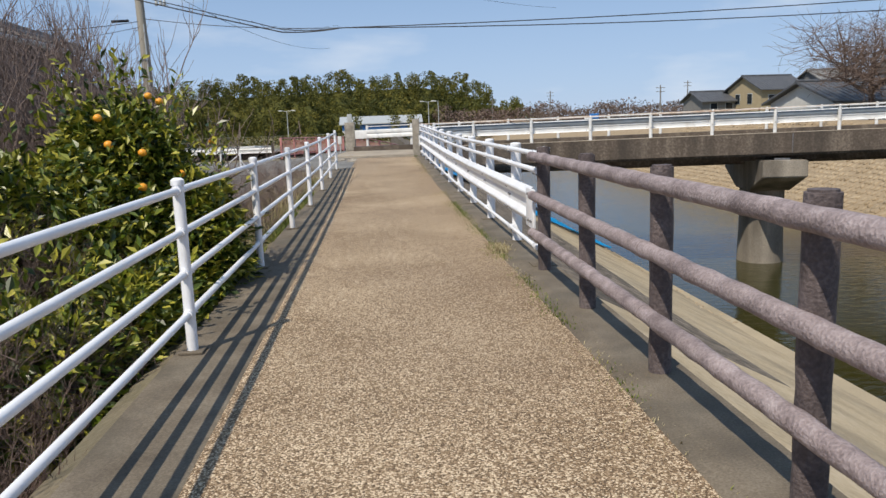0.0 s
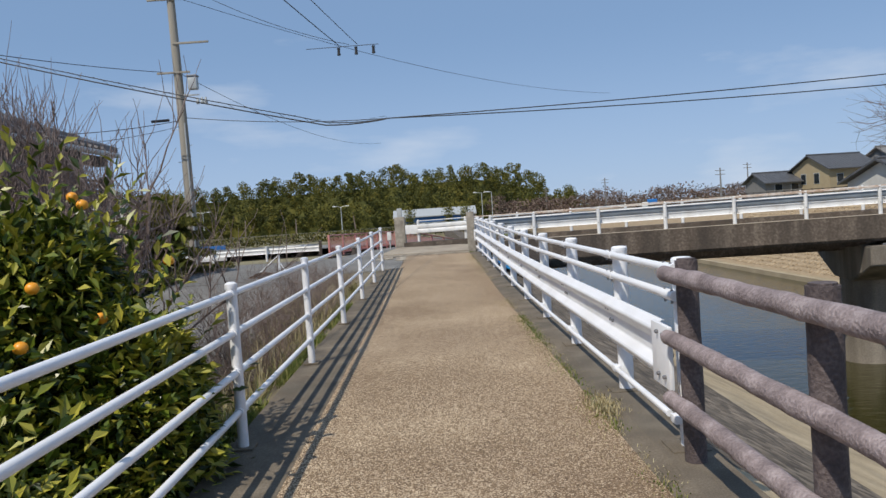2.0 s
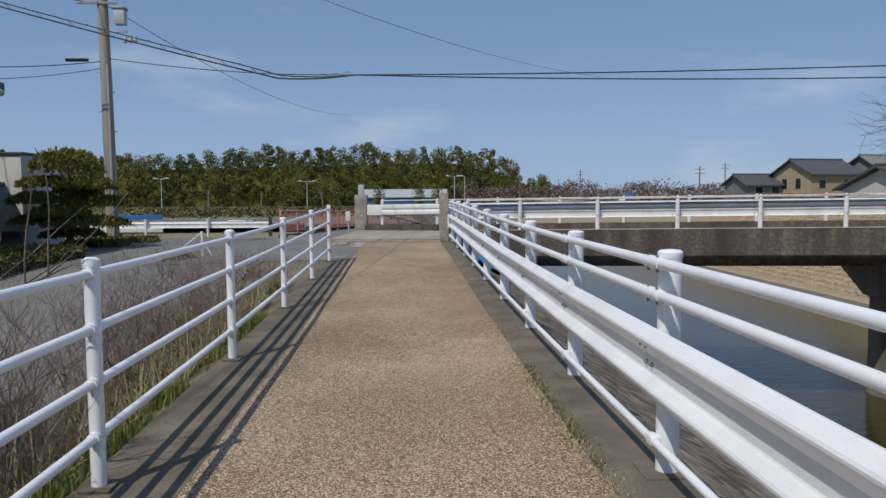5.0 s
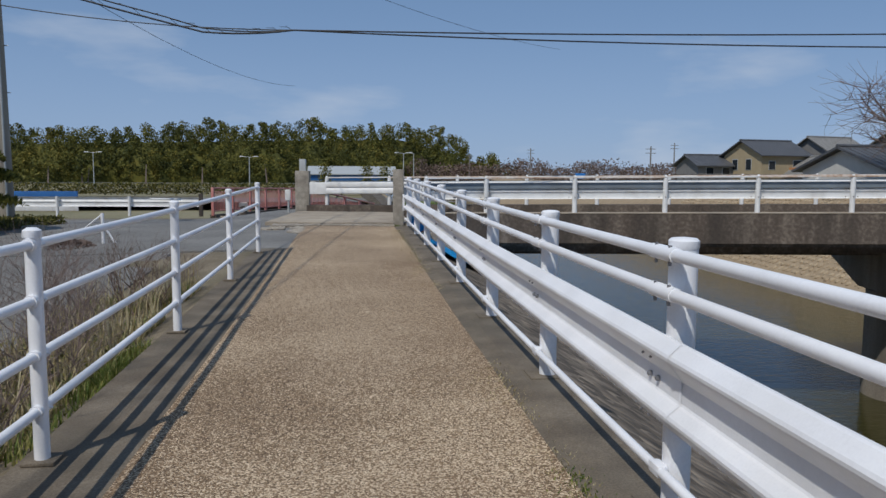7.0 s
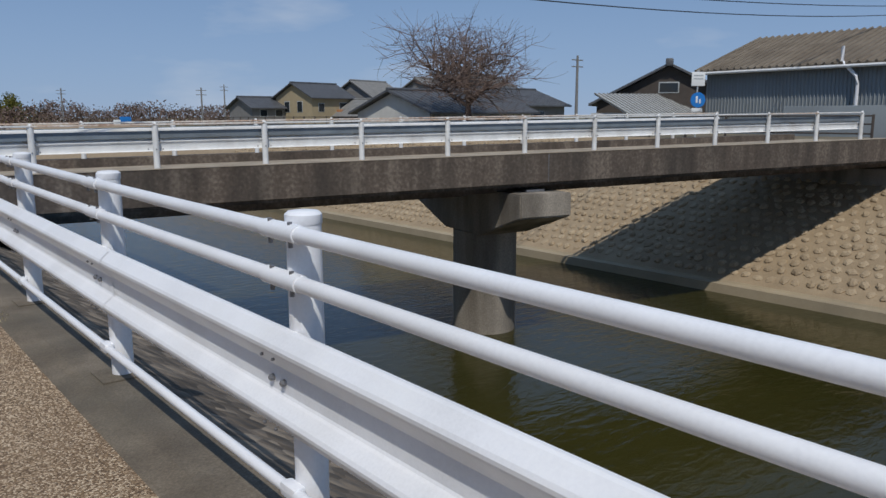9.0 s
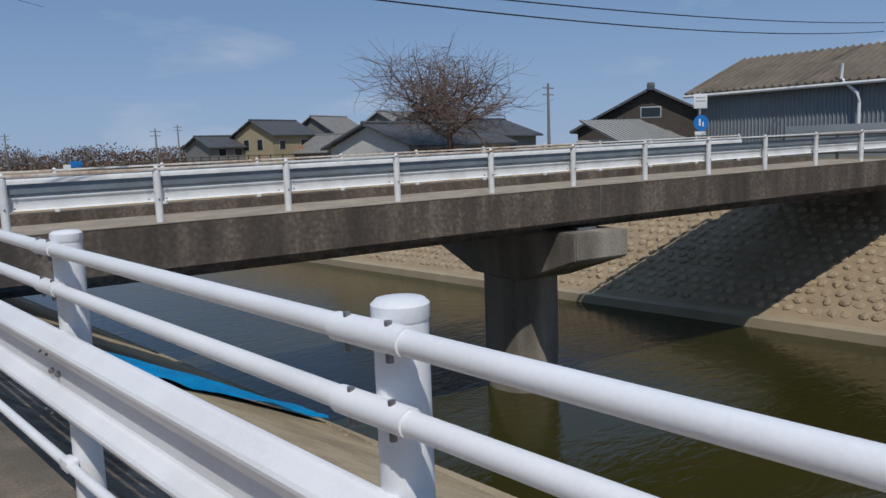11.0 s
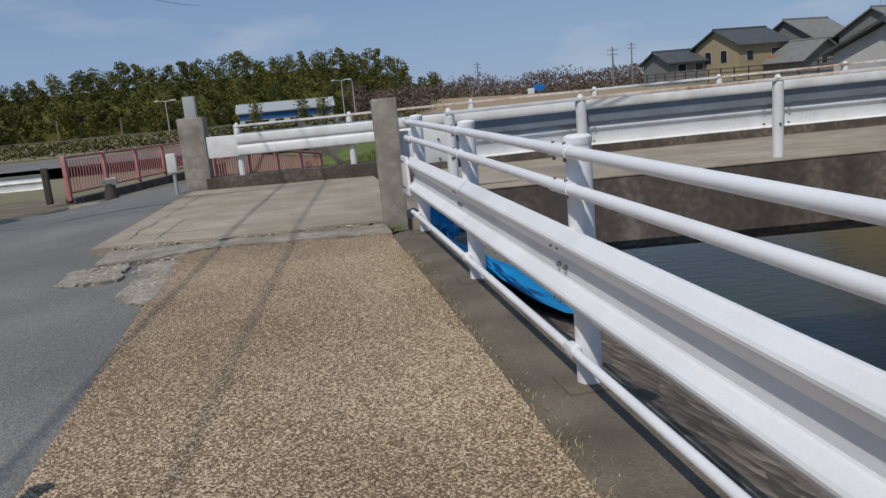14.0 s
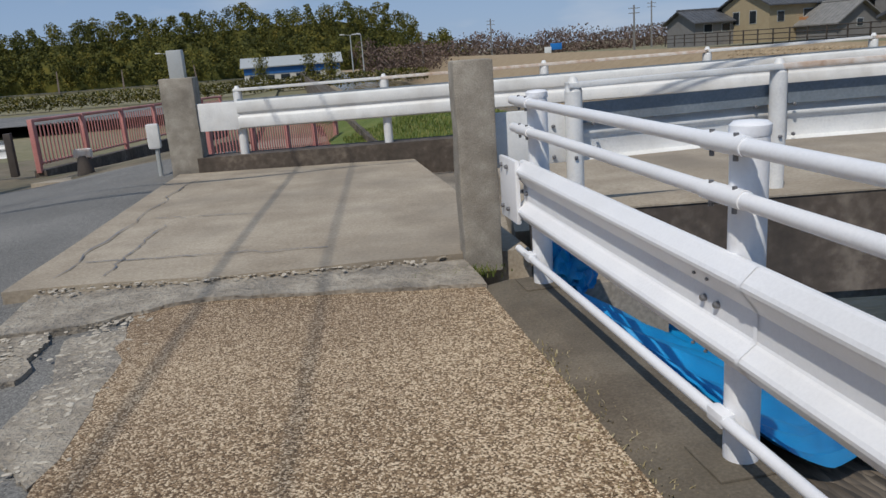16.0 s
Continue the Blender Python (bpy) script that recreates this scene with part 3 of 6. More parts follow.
def beam_profile():
    """The folded two-hump plate: (towards the path, up)."""
    pts = [(0.0, 0.724), (0.012, 0.726), (0.022, 0.721), (0.061, 0.684), (0.067, 0.672), (0.066, 0.660), (0.060, 0.650), (0.018, 0.598), (0.012, 0.588), (0.007, 0.582), (0.007, 0.496),
           (0.012, 0.488), (0.022, 0.482), (0.060, 0.452), (0.067, 0.440), (0.066, 0.428), (0.060, 0.418), (0.020, 0.372), (0.012, 0.366), (0.0, 0.364)]
    return pts + [(p[0] - 0.005, p[1]) for p in pts[::-1]]


def bolt_mesh(r, length):
    """A domed bolt head along +x, shared by all its copies."""
    me = bpy.data.meshes.new("bolt")
    bm = tube([(0, 0, 0), (length * 0.7, 0, 0), (length, 0, 0)], [r, r, r * 0.55], 8)
    bm.to_mesh(me)
    bm.free()
    me.materials.append(BOLT)
    return me


BOLT_BIG, BOLT_SMALL = bolt_mesh(0.013, 0.02), bolt_mesh(0.006, 0.010)


def bolt(me, parent, at, direction):
    ob = new("bolt", me)
    ob.parent = parent
    ob.matrix_local = Matrix.Translation(at) @ Vector(direction).to_track_quat("X", "Z").to_matrix().to_4x4()


guard = thing("guard_rail", "white steel guard rail with beam and three pipes beside the river", "guard rail")
PROF = beam_profile()
for i, y in enumerate(RY):
    z = path_z(y)
    post = part("post", tube([(RX, y, z - 0.03), (RX, y, z + 1.075)], 0.057, 24), WHITE, guard)
    part("cap", tube([(RX, y, z + 1.075), (RX, y, z + 1.08), (RX, y, z + 1.108), (RX, y, z + 1.118), (RX, y, z + 1.122)], [0.058, 0.0605, 0.0605, 0.050, 0.015], 24), WHITE, post)
    part("footing", boxed((RX - 0.03, y, z + 0.014), (0.22, 0.24, 0.014), 0.005), CONC, post)
    for h in (1.06, 0.905):
        bm = boxed((RX - 0.070, y, z + h), (0.046, 0.17, 0.012), 0.004)
        for dy in (-0.065, 0.065):
            ring_tube(bm, [(RX - 0.085, y + dy, z + h - 0.045), (RX - 0.085, y + dy, z + h + 0.036)], 0.008, 8)
        part("sleeve", tube([(RX - 0.078, y - 0.11, z + h), (RX - 0.078, y + 0.11, z + h)], 0.0305, 14), WHITE, post)
        part("bracket", bm, BOLT, post)
    bm = boxed((RX - 0.075, y, z + 0.178), (0.05, 0.10, 0.05), 0.012)
    part("clip", bm, WHITE, post)
    for dy in (0.05, 0.13):
        for dz in (0.540,):
            bolt(BOLT_BIG, post, (BEAM_X - 0.005, y + dy, z + dz), (-1, 0, 0))
        for dz in (0.630, 0.388):
            bolt(BOLT_SMALL, post, (BEAM_X - 0.044, y + dy, z + dz), (-1, 0, 0))
G0, G1 = RY[0] + 0.22, RY[-1] + 0.12
stops = [G0] + [0.5 * (a + b) + 0.9 for a, b in zip(RY, RY[1:])][::2] + [G1]
for y0, y1 in zip(stops, stops[1:]):
    part("beam", extrude_profile(PROF, caps=False, p0=(BEAM_X, y0, path_z(y0)), p1=(BEAM_X, y1, path_z(y1)), out=(-1, 0, 0)), WHITE, guard, smooth=False)
    part("joint_plate", extrude_profile([(u + 0.004, w) for u, w in PROF], caps=False, p0=(BEAM_X, y1 - 0.05, path_z(y1)), p1=(BEAM_X, y1 - 0.03, path_z(y1)), out=(-1, 0, 0)), WHITE, guard)
for h, r, x in ((1.06, 0.0255, RX - 0.078), (0.905, 0.0255, RX - 0.078), (0.178, 0.021, RX - 0.08)):
    for y0, y1 in zip([G0 - 0.1] + RY[1:-1], RY[1:-1] + [G1 + 0.1]):
        part("pipe", tube([(x, y0, path_z(y0) + h), (x, (y0 + y1) / 2, path_z((y0 + y1) / 2) + h), (x, y1, path_z(y1) + h)], r, 16), WHITE, guard)
for y, s in ((G0 - 0.14, 1), (G1 + 0.1, -1)):
    z = path_z(y)
    plate = part("end_plate", boxed((BEAM_X - 0.060, y, z + 0.545), (0.030, 0.34, 0.372), 0.013), WHITE, guard)
    for dz in (0.43, 0.68):
        for dy in (-0.10, 0.02):
            bolt(BOLT_BIG, plate, (BEAM_X - 0.076, y + dy * s, z + dz), (-1, 0, 0))

# ---- imitation log fence ----
FY = [6.72 - 1.46 * i for i in range(9)]
FX = 1.44
log_fence = thing("log_fence", "brown-mauve imitation log fence with bark-textured rails", "fence")


def log(p0, p1, r, seg=14, cuts=24, knots=0.10):
    bm = bmesh.new()
    p0, p1 = Vector(p0), Vector(p1)
    pts = [p0.lerp(p1, i / cuts) for i in range(cuts + 1)]
    ring_tube(bm, pts, r, seg)
    ax = (p1 - p0).normalized()
    for v in bm.verts:
        k = (v.co - p0).dot(ax)
        c = p0 + ax * k
        d = v.co - c
        v.co = c + d * (1 + knots * noise.noise(v.co * 7) + 0.06 * noise.noise(v.co * 26))
    return bm


for i, y in enumerate(FY):
    bm = log((FX, y, -0.05), (FX, y, 1.13), 0.060, 14, 12, 0.05)
    bmesh.ops.bevel(bm, geom=[e for e in bm.edges if len(e.link_faces) == 2 and any(len(f.verts) > 6 for f in e.link_faces)], offset=0.01, segments=2, affect="EDGES")
    part("post", bm, LOG_POST, log_fence, "darker brown post")
for h in (1.045, 0.685, 0.338):
    for j in range(0, 8, 2):
        y0, y1 = FY[j] + (0.12 if j == 0 else 0), FY[min(j + 2, 8)]
        part("log_rail", log((FX - 0.085, y0, h), (FX - 0.085, y1 + 0.01, h), 0.046, 14, 44, 0.14), LOG, log_fence)

# ---- bridge guard rails ----
def w_beam(z0=0.0):
    """A shallow folded beam, two flat humps with a groove between: (outward, up)."""
    face = [(0.0, 0.0), (0.03, 0.003), (0.056, 0.018), (0.060, 0.030), (0.060, 0.138), (0.054, 0.150), (0.036, 0.166), (0.034, 0.176)]
    pts = [(u, z0 + w) for u, w in face] + [(u, z0 + 0.36 - w) for u, w in face[::-1]]
    return pts + [(p[0] - 0.005, p[1]) for p in pts[::-1]]


def bridge_rail(name, y_of, idx, side, label, x_first):
    """Posts on the kerb, a beam on the road side, a rusty flat rail on top."""
    ob = thing(name, label, "guard rail", "bridge guard rails")
    pts = []
    for i in idx:
        x = 1.353 + 2.008 * i
        y = y_of(x)
        if i == idx[0]:
            x, y = x_first
        z = deck_z(x) + 0.21
        pts.append(Vector((x, y, z)))
        post = part("post", tube([(x, y, z - 0.02), (x, y, z + 0.78)], 0.057, 16), WHITE_OLD, ob)
        part("cap", tube([(x, y, z + 0.78), (x, y, z + 0.80), (x, y, z + 0.87)], [0.057, 0.05, 0.02], 16), WHITE_OLD, post)
        for dx in (-0.13, 0.0, 0.13):
            for dz in (0.36, 0.56):
                if dx or dz < 0.4:
                    p = Vector((x, y, z + dz)) + DECK_DIR * dx
                    bolt(BOLT_BIG, post, p + DECK_OUT * side * (0.055 if dx == 0 else -0.05), DECK_OUT * side)
    for a, b in zip(pts, pts[1:]):
        d = (b - a).normalized()
        out = Vector((d.y, -d.x, 0)) * (-side)
        q = out * 0.062
        part("beam", extrude_profile(w_beam(0.32), a + q, b + q, out=tuple(out), caps=False), [WHITE_OLD], ob)
        part("back_plate", extrude_profile([(-0.004, 0.565), (0.006, 0.565), (0.006, 0.70), (-0.004, 0.70)], a + q * 0.97, b + q * 0.97, out=tuple(out)), GALV, ob)
        top = [p + Vector((0, 0, 0.80)) for p in (a, b)]
        part("top_rail", extrude_profile([(-0.055, 0.0), (0.055, 0.0), (0.06, 0.012), (0.055, 0.035), (-0.055, 0.035), (-0.06, 0.012)], top[0] - d * 0.04, top[1], out=tuple(out)), RUST if random.random() < 0.55 else WHITE_OLD, ob)
    a, d = pts[0], (pts[1] - pts[0]).normalized()
    out = Vector((d.y, -d.x, 0)) * (-side)
    c = a - d * 0.25 + out * 0.09 + Vector((0, 0, 0.50))
    part("end_plate", boxed((0, 0, 0), (0.55, 0.03, 0.36), 0.012, Matrix.Translation(c) @ Matrix.Rotation(math.atan2(d.y, d.x), 4, "Z")), WHITE_OLD, ob)
    return ob


near_guard = bridge_rail("guard_rail", near_rail, range(0, 13), 1, "old white guard rail with rusty top on the bridge kerb", (1.95, 27.45))
far_guard = bridge_rail("guard_rail", far_rail, range(-1, 13), -1, "old white guard rail with a bent top rail along the bridge", (-0.52, 33.15))


# ---- stones of the far bank ----
def stone_mesh(seed):
    rnd = random.Random(seed)
    vs, n = [], 7
    out = [(0.5 * (1 + rnd.uniform(-0.35, 0.15)) * math.cos(2 * math.pi * j / n + rnd.uniform(-0.3, 0.3)), 0.5 * (1 + rnd.uniform(-0.25, 0.1)) * math.sin(2 * math.pi * j / n)) for j in range(n)]
    vs += [(x, y, -0.12) for x, y in out] + [(x * 0.9, y * 0.9, 0.10) for x, y in out] + [(x * 0.45 + rnd.uniform(-0.06, 0.06), y * 0.45, 0.20 + rnd.uniform(-0.04, 0.04)) for x, y in out]
    fs = [(j, (j + 1) % n, n + (j + 1) % n, n + j) for j in range(n)] + [(n + j, n + (j + 1) % n, 2 * n + (j + 1) % n, 2 * n + j) for j in range(n)] + [tuple(2 * n + j for j in range(n))]
    return vs, fs


STONES = []
for sd in range(8):
    sv, sf = stone_mesh(sd)
    me = bpy.data.meshes.new("stone")
    me.from_pydata(sv, [], sf)
    me.materials.append(STONE)
    STONES.append((me, sv, sf))
SLOPE = math.atan2(4.35, 7.0)
slope_m = Matrix.Rotation(-SLOPE, 4, "Y")
rnd = random.Random(5)
more_v, more_f = [], []
count = 0
pitch = thing("stone_pitching", "tan stone-pitched bank above the water", "stone bank", kind="structure")
for j in range(150):
    for i in range(19):
        y = 8.0 + 0.42 * j + (0.21 if i % 2 else 0) + rnd.uniform(-0.06, 0.06)
        x = 23.35 + 0.345 * i + rnd.uniform(-0.04, 0.04)
        m = Matrix.Translation((x, y, land(x, y) + 0.0)) @ slope_m @ Matrix.Rotation(rnd.uniform(0, 6.28), 4, "Z") @ Matrix.Diagonal((0.42 * rnd.uniform(0.7, 1.1), 0.34 * rnd.uniform(0.75, 1.15), 0.42 * rnd.uniform(0.5, 1.4), 1))
        me, sv, sf = STONES[rnd.randrange(8)]
        if 15.5 < y < 24.5 and i < 14 and count < 300:
            ob = new("stone", me)
            ob.matrix_basis = m
            ob.parent = pitch
            count += 1
        else:
            base = len(more_v)
            more_v += [m @ Vector(v) for v in sv]
            more_f += [tuple(base + q for q in f) for f in sf]
rest = raw("stones", more_v, more_f, STONE, pitch)
tagged(rest, kind="stuff")


# ---- plants ----
def leaf_cloud(name, spots, size, mat, parent=None, droop=0.4, seed=1, label="", fold=0.25, aspect=0.45):
    """Leaves of two folded halves at (place, outward) spots, in one mesh."""
    rnd = random.Random(seed)
    vs, fs = [], []
    for p, o in spots:
        d = Vector((rnd.gauss(0, 1), rnd.gauss(0, 1), rnd.gauss(0, 0.8))) * 0.8 + Vector(o)
        d.z -= droop * rnd.random()
        d.normalize()
        s = d.cross(Vector((rnd.gauss(0, 1), rnd.gauss(0, 1), 2.0))).normalized()
        u = s.cross(d)
        k = size * rnd.uniform(0.65, 1.25)
        w = k * aspect
        p = Vector(p)
        b = len(vs)
        vs += [p, p + d * k * 0.5 + s * w * 0.5 + u * fold * w, p + d * k, p + d * k * 0.5 - s * w * 0.5 + u * fold * w]
        fs += [(b, b + 1, b + 2), (b, b + 2, b + 3)]
    return raw(name, vs, fs, mat, parent, label)


def blades(name, spots, h, mat, label, category, seed=2, spread=0.5, w=0.006):
    """Grass blades as thin bent triangles, one stuff object."""
    rnd = random.Random(seed)
    vs, fs = [], []
    for x, y, z in spots:
        k = h * rnd.uniform(0.4, 1.2)
        a = rnd.uniform(0, 6.28)
        l = spread * k * rnd.random()
        d = Vector((math.cos(a), math.sin(a), 0))
        s = Vector((-d.y, d.x, 0)) * w * rnd.uniform(0.6, 1.4)
        p = Vector((x, y, z))
        m = p + d * l * 0.4 + Vector((0, 0, k * 0.65))
        t = p + d * l + Vector((0, 0, k))
        b = len(vs)
        vs += [p - s, p + s, m + s * 0.7, m - s * 0.7, t]
        fs += [(b, b + 1, b + 2, b + 3), (b + 3, b + 2, b + 4)]
    ob = raw(name, vs, fs, mat)
    return tagged(ob, label, category, kind="stuff")


def branches(base, height, spread, levels, seed, r0, up=0.5, kids=4, stems=1, twist=0.35, ratio=(0.5, 0.8)):
    """Segments of a bare branching plant as vertex and face lists; also returns the tips."""
    rnd = random.Random(seed)
    vs, fs, tips = [], [], []

    def seg(p, q, ra, rb, n):
        d = (q - p).normalized()
        s = d.orthogonal().normalized()
        u = d.cross(s)
        b = len(vs)
        for c, r in ((p, ra), (q, rb)):
            for j in range(n):
                a = 2 * math.pi * j / n
                vs.append(c + r * (math.cos(a) * s + math.sin(a) * u))
        for j in range(n):
            fs.append((b + j, b + (j + 1) % n, b + n + (j + 1) % n, b + n + j))

    def grow(p, d, length, r, lev):
        n = 4
        pts = [p]
        for i in range(n):
            d = (d + Vector((rnd.gauss(0, twist), rnd.gauss(0, twist), rnd.gauss(0, twist) + up * 0.25)) * 0.45).normalized()
            q = pts[-1] + d * length / n
            seg(pts[-1], q, r * (1 - 0.55 * i / n), r * (1 - 0.55 * (i + 1) / n), 6 if lev == 0 else 4 if lev < 2 else 3)
            pts.append(q)
        if lev >= levels:
            tips.append(pts[-1])
            return
        for _ in range(kids + rnd.randint(-1, 1)):
            k = rnd.uniform(0.35, 1.0)
            i = min(n - 1, int(k * n))
            at = pts[i].lerp(pts[i + 1], k * n - i if k < 1 else 1)
            side = Vector((rnd.gauss(0, 1), rnd.gauss(0, 1), rnd.gauss(0, 0.5) + up))
            grow(at, (d * 0.6 + side.normalized() * spread).normalized(), length * rnd.uniform(*ratio), r * 0.48, lev + 1)

    for _ in range(stems):
        a = rnd.uniform(0, 6.28)
        lean = rnd.uniform(0.05, 0.35) * (stems > 1)
        grow(Vector(base) + Vector((math.cos(a), math.sin(a), 0)) * 0.12 * (stems > 1), Vector((math.cos(a) * lean, math.sin(a) * lean, 1)).normalized(), height, r0, 0)
    return vs, fs, tips


# citrus bush over the railing
rnd = random.Random(11)
bush = thing("citrus_tree", "leafy green citrus tree with a few ripe oranges", "tree", at=(0, 0, 0))
lobes = [(Vector((-2.5, 7.1, 0.5)), Vector((0.95, 1.0, 1.05))), (Vector((-2.75, 6.2, 0.5)), Vector((1.0, 1.0, 0.9))), (Vector((-2.15, 7.4, 0.25)), Vector((0.75, 0.7, 1.05))),
         (Vector((-1.85, 6.9, -0.05)), Vector((0.66, 1.2, 0.85))), (Vector((-3.3, 5.6, 0.75)), Vector((0.9, 0.9, 0.65))), (Vector((-1.75, 7.0, 0.4)), Vector((0.5, 0.7, 0.75))), (Vector((-2.4, 7.2, 1.2)), Vector((0.62, 0.75, 0.5))), (Vector((-1.8, 7.6, -0.35)), Vector((0.6, 0.8, 0.5))),
         (Vector((-2.0, 5.6, -0.15)), Vector((0.72, 0.9, 0.7))), (Vector((-2.25, 4.7, -0.2)), Vector((0.75, 0.8, 0.62)))]
spots = []
for c, r in lobes:
    for _ in range(5200):
        d = Vector((rnd.gauss(0, 1), rnd.gauss(0, 1), rnd.gauss(0, 1))).normalized()
        k = rnd.random() ** 0.22 * (0.86 + 0.22 * noise.noise(d * 2.4 + c))
        p = c + Vector((d.x * r.x, d.y * r.y, d.z * r.z)) * k
        if p.z > -0.75 and p.x < -1.22:
            spots.append((p, d * 0.9))
    for _ in range(26):
        d = Vector((rnd.gauss(0, 0.7), rnd.gauss(0, 0.7), abs(rnd.gauss(0, 1)) + 0.4)).normalized()
        p0 = c + Vector((d.x * r.x, d.y * r.y, d.z * r.z)) * 0.9
        for q in range(9):
            p = p0 + (d + Vector((0, 0, 0.6))) * 0.035 * q
            if p.x < -1.2:
                spots.append((p, d))
leaf_cloud("crown", spots, 0.10, LEAF, bush, seed=3, label="glossy green and yellow-green leaves")
bv, bf, _ = branches((-2.4, 7.1, -0.78), 1.1, 0.7, 2, 21, 0.05, kids=5)
raw("trunk", bv, bf, BARK, bush, "thin grey-brown trunk and limbs")
for c in ((-2.0, 6.55, 1.22), (-2.2, 6.35, 1.30), (-2.35, 6.6, 1.52), (-1.75, 6.75, 1.02), (-2.75, 5.45, 1.36), (-2.0, 7.2, 1.66), (-2.15, 7.4, 1.72), (-1.62, 7.5, 1.28), (-1.95, 6.3, 0.95)):
    bm = bmesh.new()
    bmesh.ops.create_uvsphere(bm, u_segments=14, v_segments=10, radius=0.036)
    bmesh.ops.scale(bm, vec=(1, 1, 0.9), verts=bm.verts)
    bmesh.ops.translate(bm, vec=c, verts=bm.verts)
    part("orange", bm, ORANGE, bush, "ripe orange fruit")


def bare_shrub(name, at, h, label, seed, stems=5, levels=3, mat=TWIG, r=0.028, spread=0.75, kids=4, category="shrub", up=0.5):
    ob = thing(name, label, category)
    vs, fs, tips = branches(at, h, spread, levels, seed, r, stems=stems, kids=kids, up=up)
    raw("stem", vs, fs, mat, ob)
    return tips


TALL = "tall leafless shrub with upright grey-brown branches"
for k, (x, y, h) in enumerate(((-4.1, 10.4, 1.95), (-4.9, 10.2, 2.0), (-3.7, 9.8, 1.6), (-5.7, 11.0, 2.1), (-5.3, 9.6, 1.9), (-3.3, 10.1, 1.7))):
    bare_shrub("bare_shrub", (x, y, -0.75), h, TALL, 131 + k, stems=6, r=0.045, up=0.95, kids=5, mat=TWIG_PALE, spread=0.66)
DENSE = "dense dry brown twiggy shrub behind the railing"
for k, (x, y, h) in enumerate(((-3.6, 7.8, 1.25), (-4.1, 8.6, 1.3), (-3.3, 5.2, 0.8), (-1.95, 1.6, 0.45), (-2.5, 3.4, 0.6), (-2.0, 4.9, 0.5), (-2.3, 0.6, 0.5), (-3.2, 6.4, 0.95), (-2.7, 4.9, 0.75), (-2.1, 4.3, 0.6), (-1.95, 3.1, 0.5), (-2.9, 5.6, 0.9), (-2.2, 2.2, 0.4))):
    bare_shrub("bare_shrub", (x, y, -0.78), h, DENSE, 151 + k, stems=9, r=0.016, kids=6)
for k, (x, y, h) in enumerate(((-2.05, 9.6, 0.6), (-2.3, 10.7, 0.65), (-1.9, 11.2, 0.5), (-2.2, 11.9, 0.7), (-1.95, 12.9, 0.55), (-2.3, 13.5, 0.6), (-2.1, 14.3, 0.65), (-1.9, 15.3, 0.5), (-1.9, 16.3, 0.55), (-2.0, 17.8, 0.55), (-1.9, 19.0, 0.4), (-2.6, 12.3, 0.6), (-2.7, 14.9, 0.55), (-2.4, 9.9, 0.8), (-2.9, 10.9, 0.85), (-2.6, 11.5, 0.9), (-3.0, 13.0, 0.85), (-2.5, 14.1, 0.8), (-2.9, 15.9, 0.8), (-2.4, 16.8, 0.7), (-2.8, 17.6, 0.7), (-1.8, 10.1, 0.55), (-1.85, 13.9, 0.6), (-1.8, 15.0, 0.5), (-2.2, 18.4, 0.6), (-3.2, 12.0, 0.8), (-3.1, 14.6, 0.8))):
    bare_shrub("weed_clump", (x, y, land(x, y) - 0.02), h, "dry leafless weeds standing behind the railing", 40 + k, stems=7, levels=2, r=0.007, kids=5, category="weeds", mat=TWIG_PALE if k % 3 else TWIG)
rnd = random.Random(12)
spots = [((-1.95 + rnd.gauss(0, 0.22), y, land(-1.95, y) + rnd.uniform(0.0, 0.42)), (0, 0, 0.6)) for y in [rnd.gauss(rnd.choice((10.2, 13.6, 15.4)), 0.55) for _ in range(900)]]
weeds = tagged(leaf_cloud("low_weeds", spots, 0.07, HEDGE, seed=8), "sparse low green weeds behind the railing", "weeds", kind="stuff")


def scatter(n, xf, yf, seed, off=0.0):
    rnd = random.Random(seed)
    out = []
    while len(out) < n:
        y = yf(rnd)
        x = xf(rnd, y)
        k = noise.noise((x * 1.3, y * 1.1, seed))
        if k > 0.08 + rnd.uniform(-0.2, 0.2):
            out.append((x, y, path_z(y) + off))
    return out


blades("kerb_grass", scatter(3400, lambda r, y: PATH_R + r.gauss(0.02, 0.06), lambda r: r.uniform(-1, 13), 4, -0.01), 0.026, GRASS, "short green grass in the joint of path and kerb", "grass", 5, 1.0, 0.004)
blades("dry_kerb_grass", scatter(6000, lambda r, y: PATH_R + r.gauss(-0.02, 0.10), lambda r: r.uniform(-2, 26), 6, -0.01), 0.022, DRY, "dry straw-coloured grass along the kerb joint", "grass", 7, 1.6, 0.0035)
blades("tuft", [(PATH_R + 0.06 + random.gauss(0, 0.06), 8.0 + random.gauss(0, 0.16), -0.005) for _ in range(500)], 0.05, DRY, "dry grass tuft at the kerb", "grass", 9, 1.2, 0.004)
blades("pillar_grass", [(1.02 + random.gauss(0, 0.13), 27.22 + random.gauss(0, 0.07), path_z(27) - 0.01) for _ in range(900)], 0.035, GRASS, "green grass tuft at the foot of the pillar", "grass", 10, 1.2, 0.004)
blades("fence_grass", scatter(3000, lambda r, y: -1.42 - abs(r.gauss(0, 0.12)), lambda r: r.uniform(7.5, 16), 13, -0.12), 0.14, GRASS, "rough grass at the edge of the left kerb", "grass", 14, 0.9, 0.005)
gr = random.Random(77)
mound_v, mound_f = [], []
mw = 14
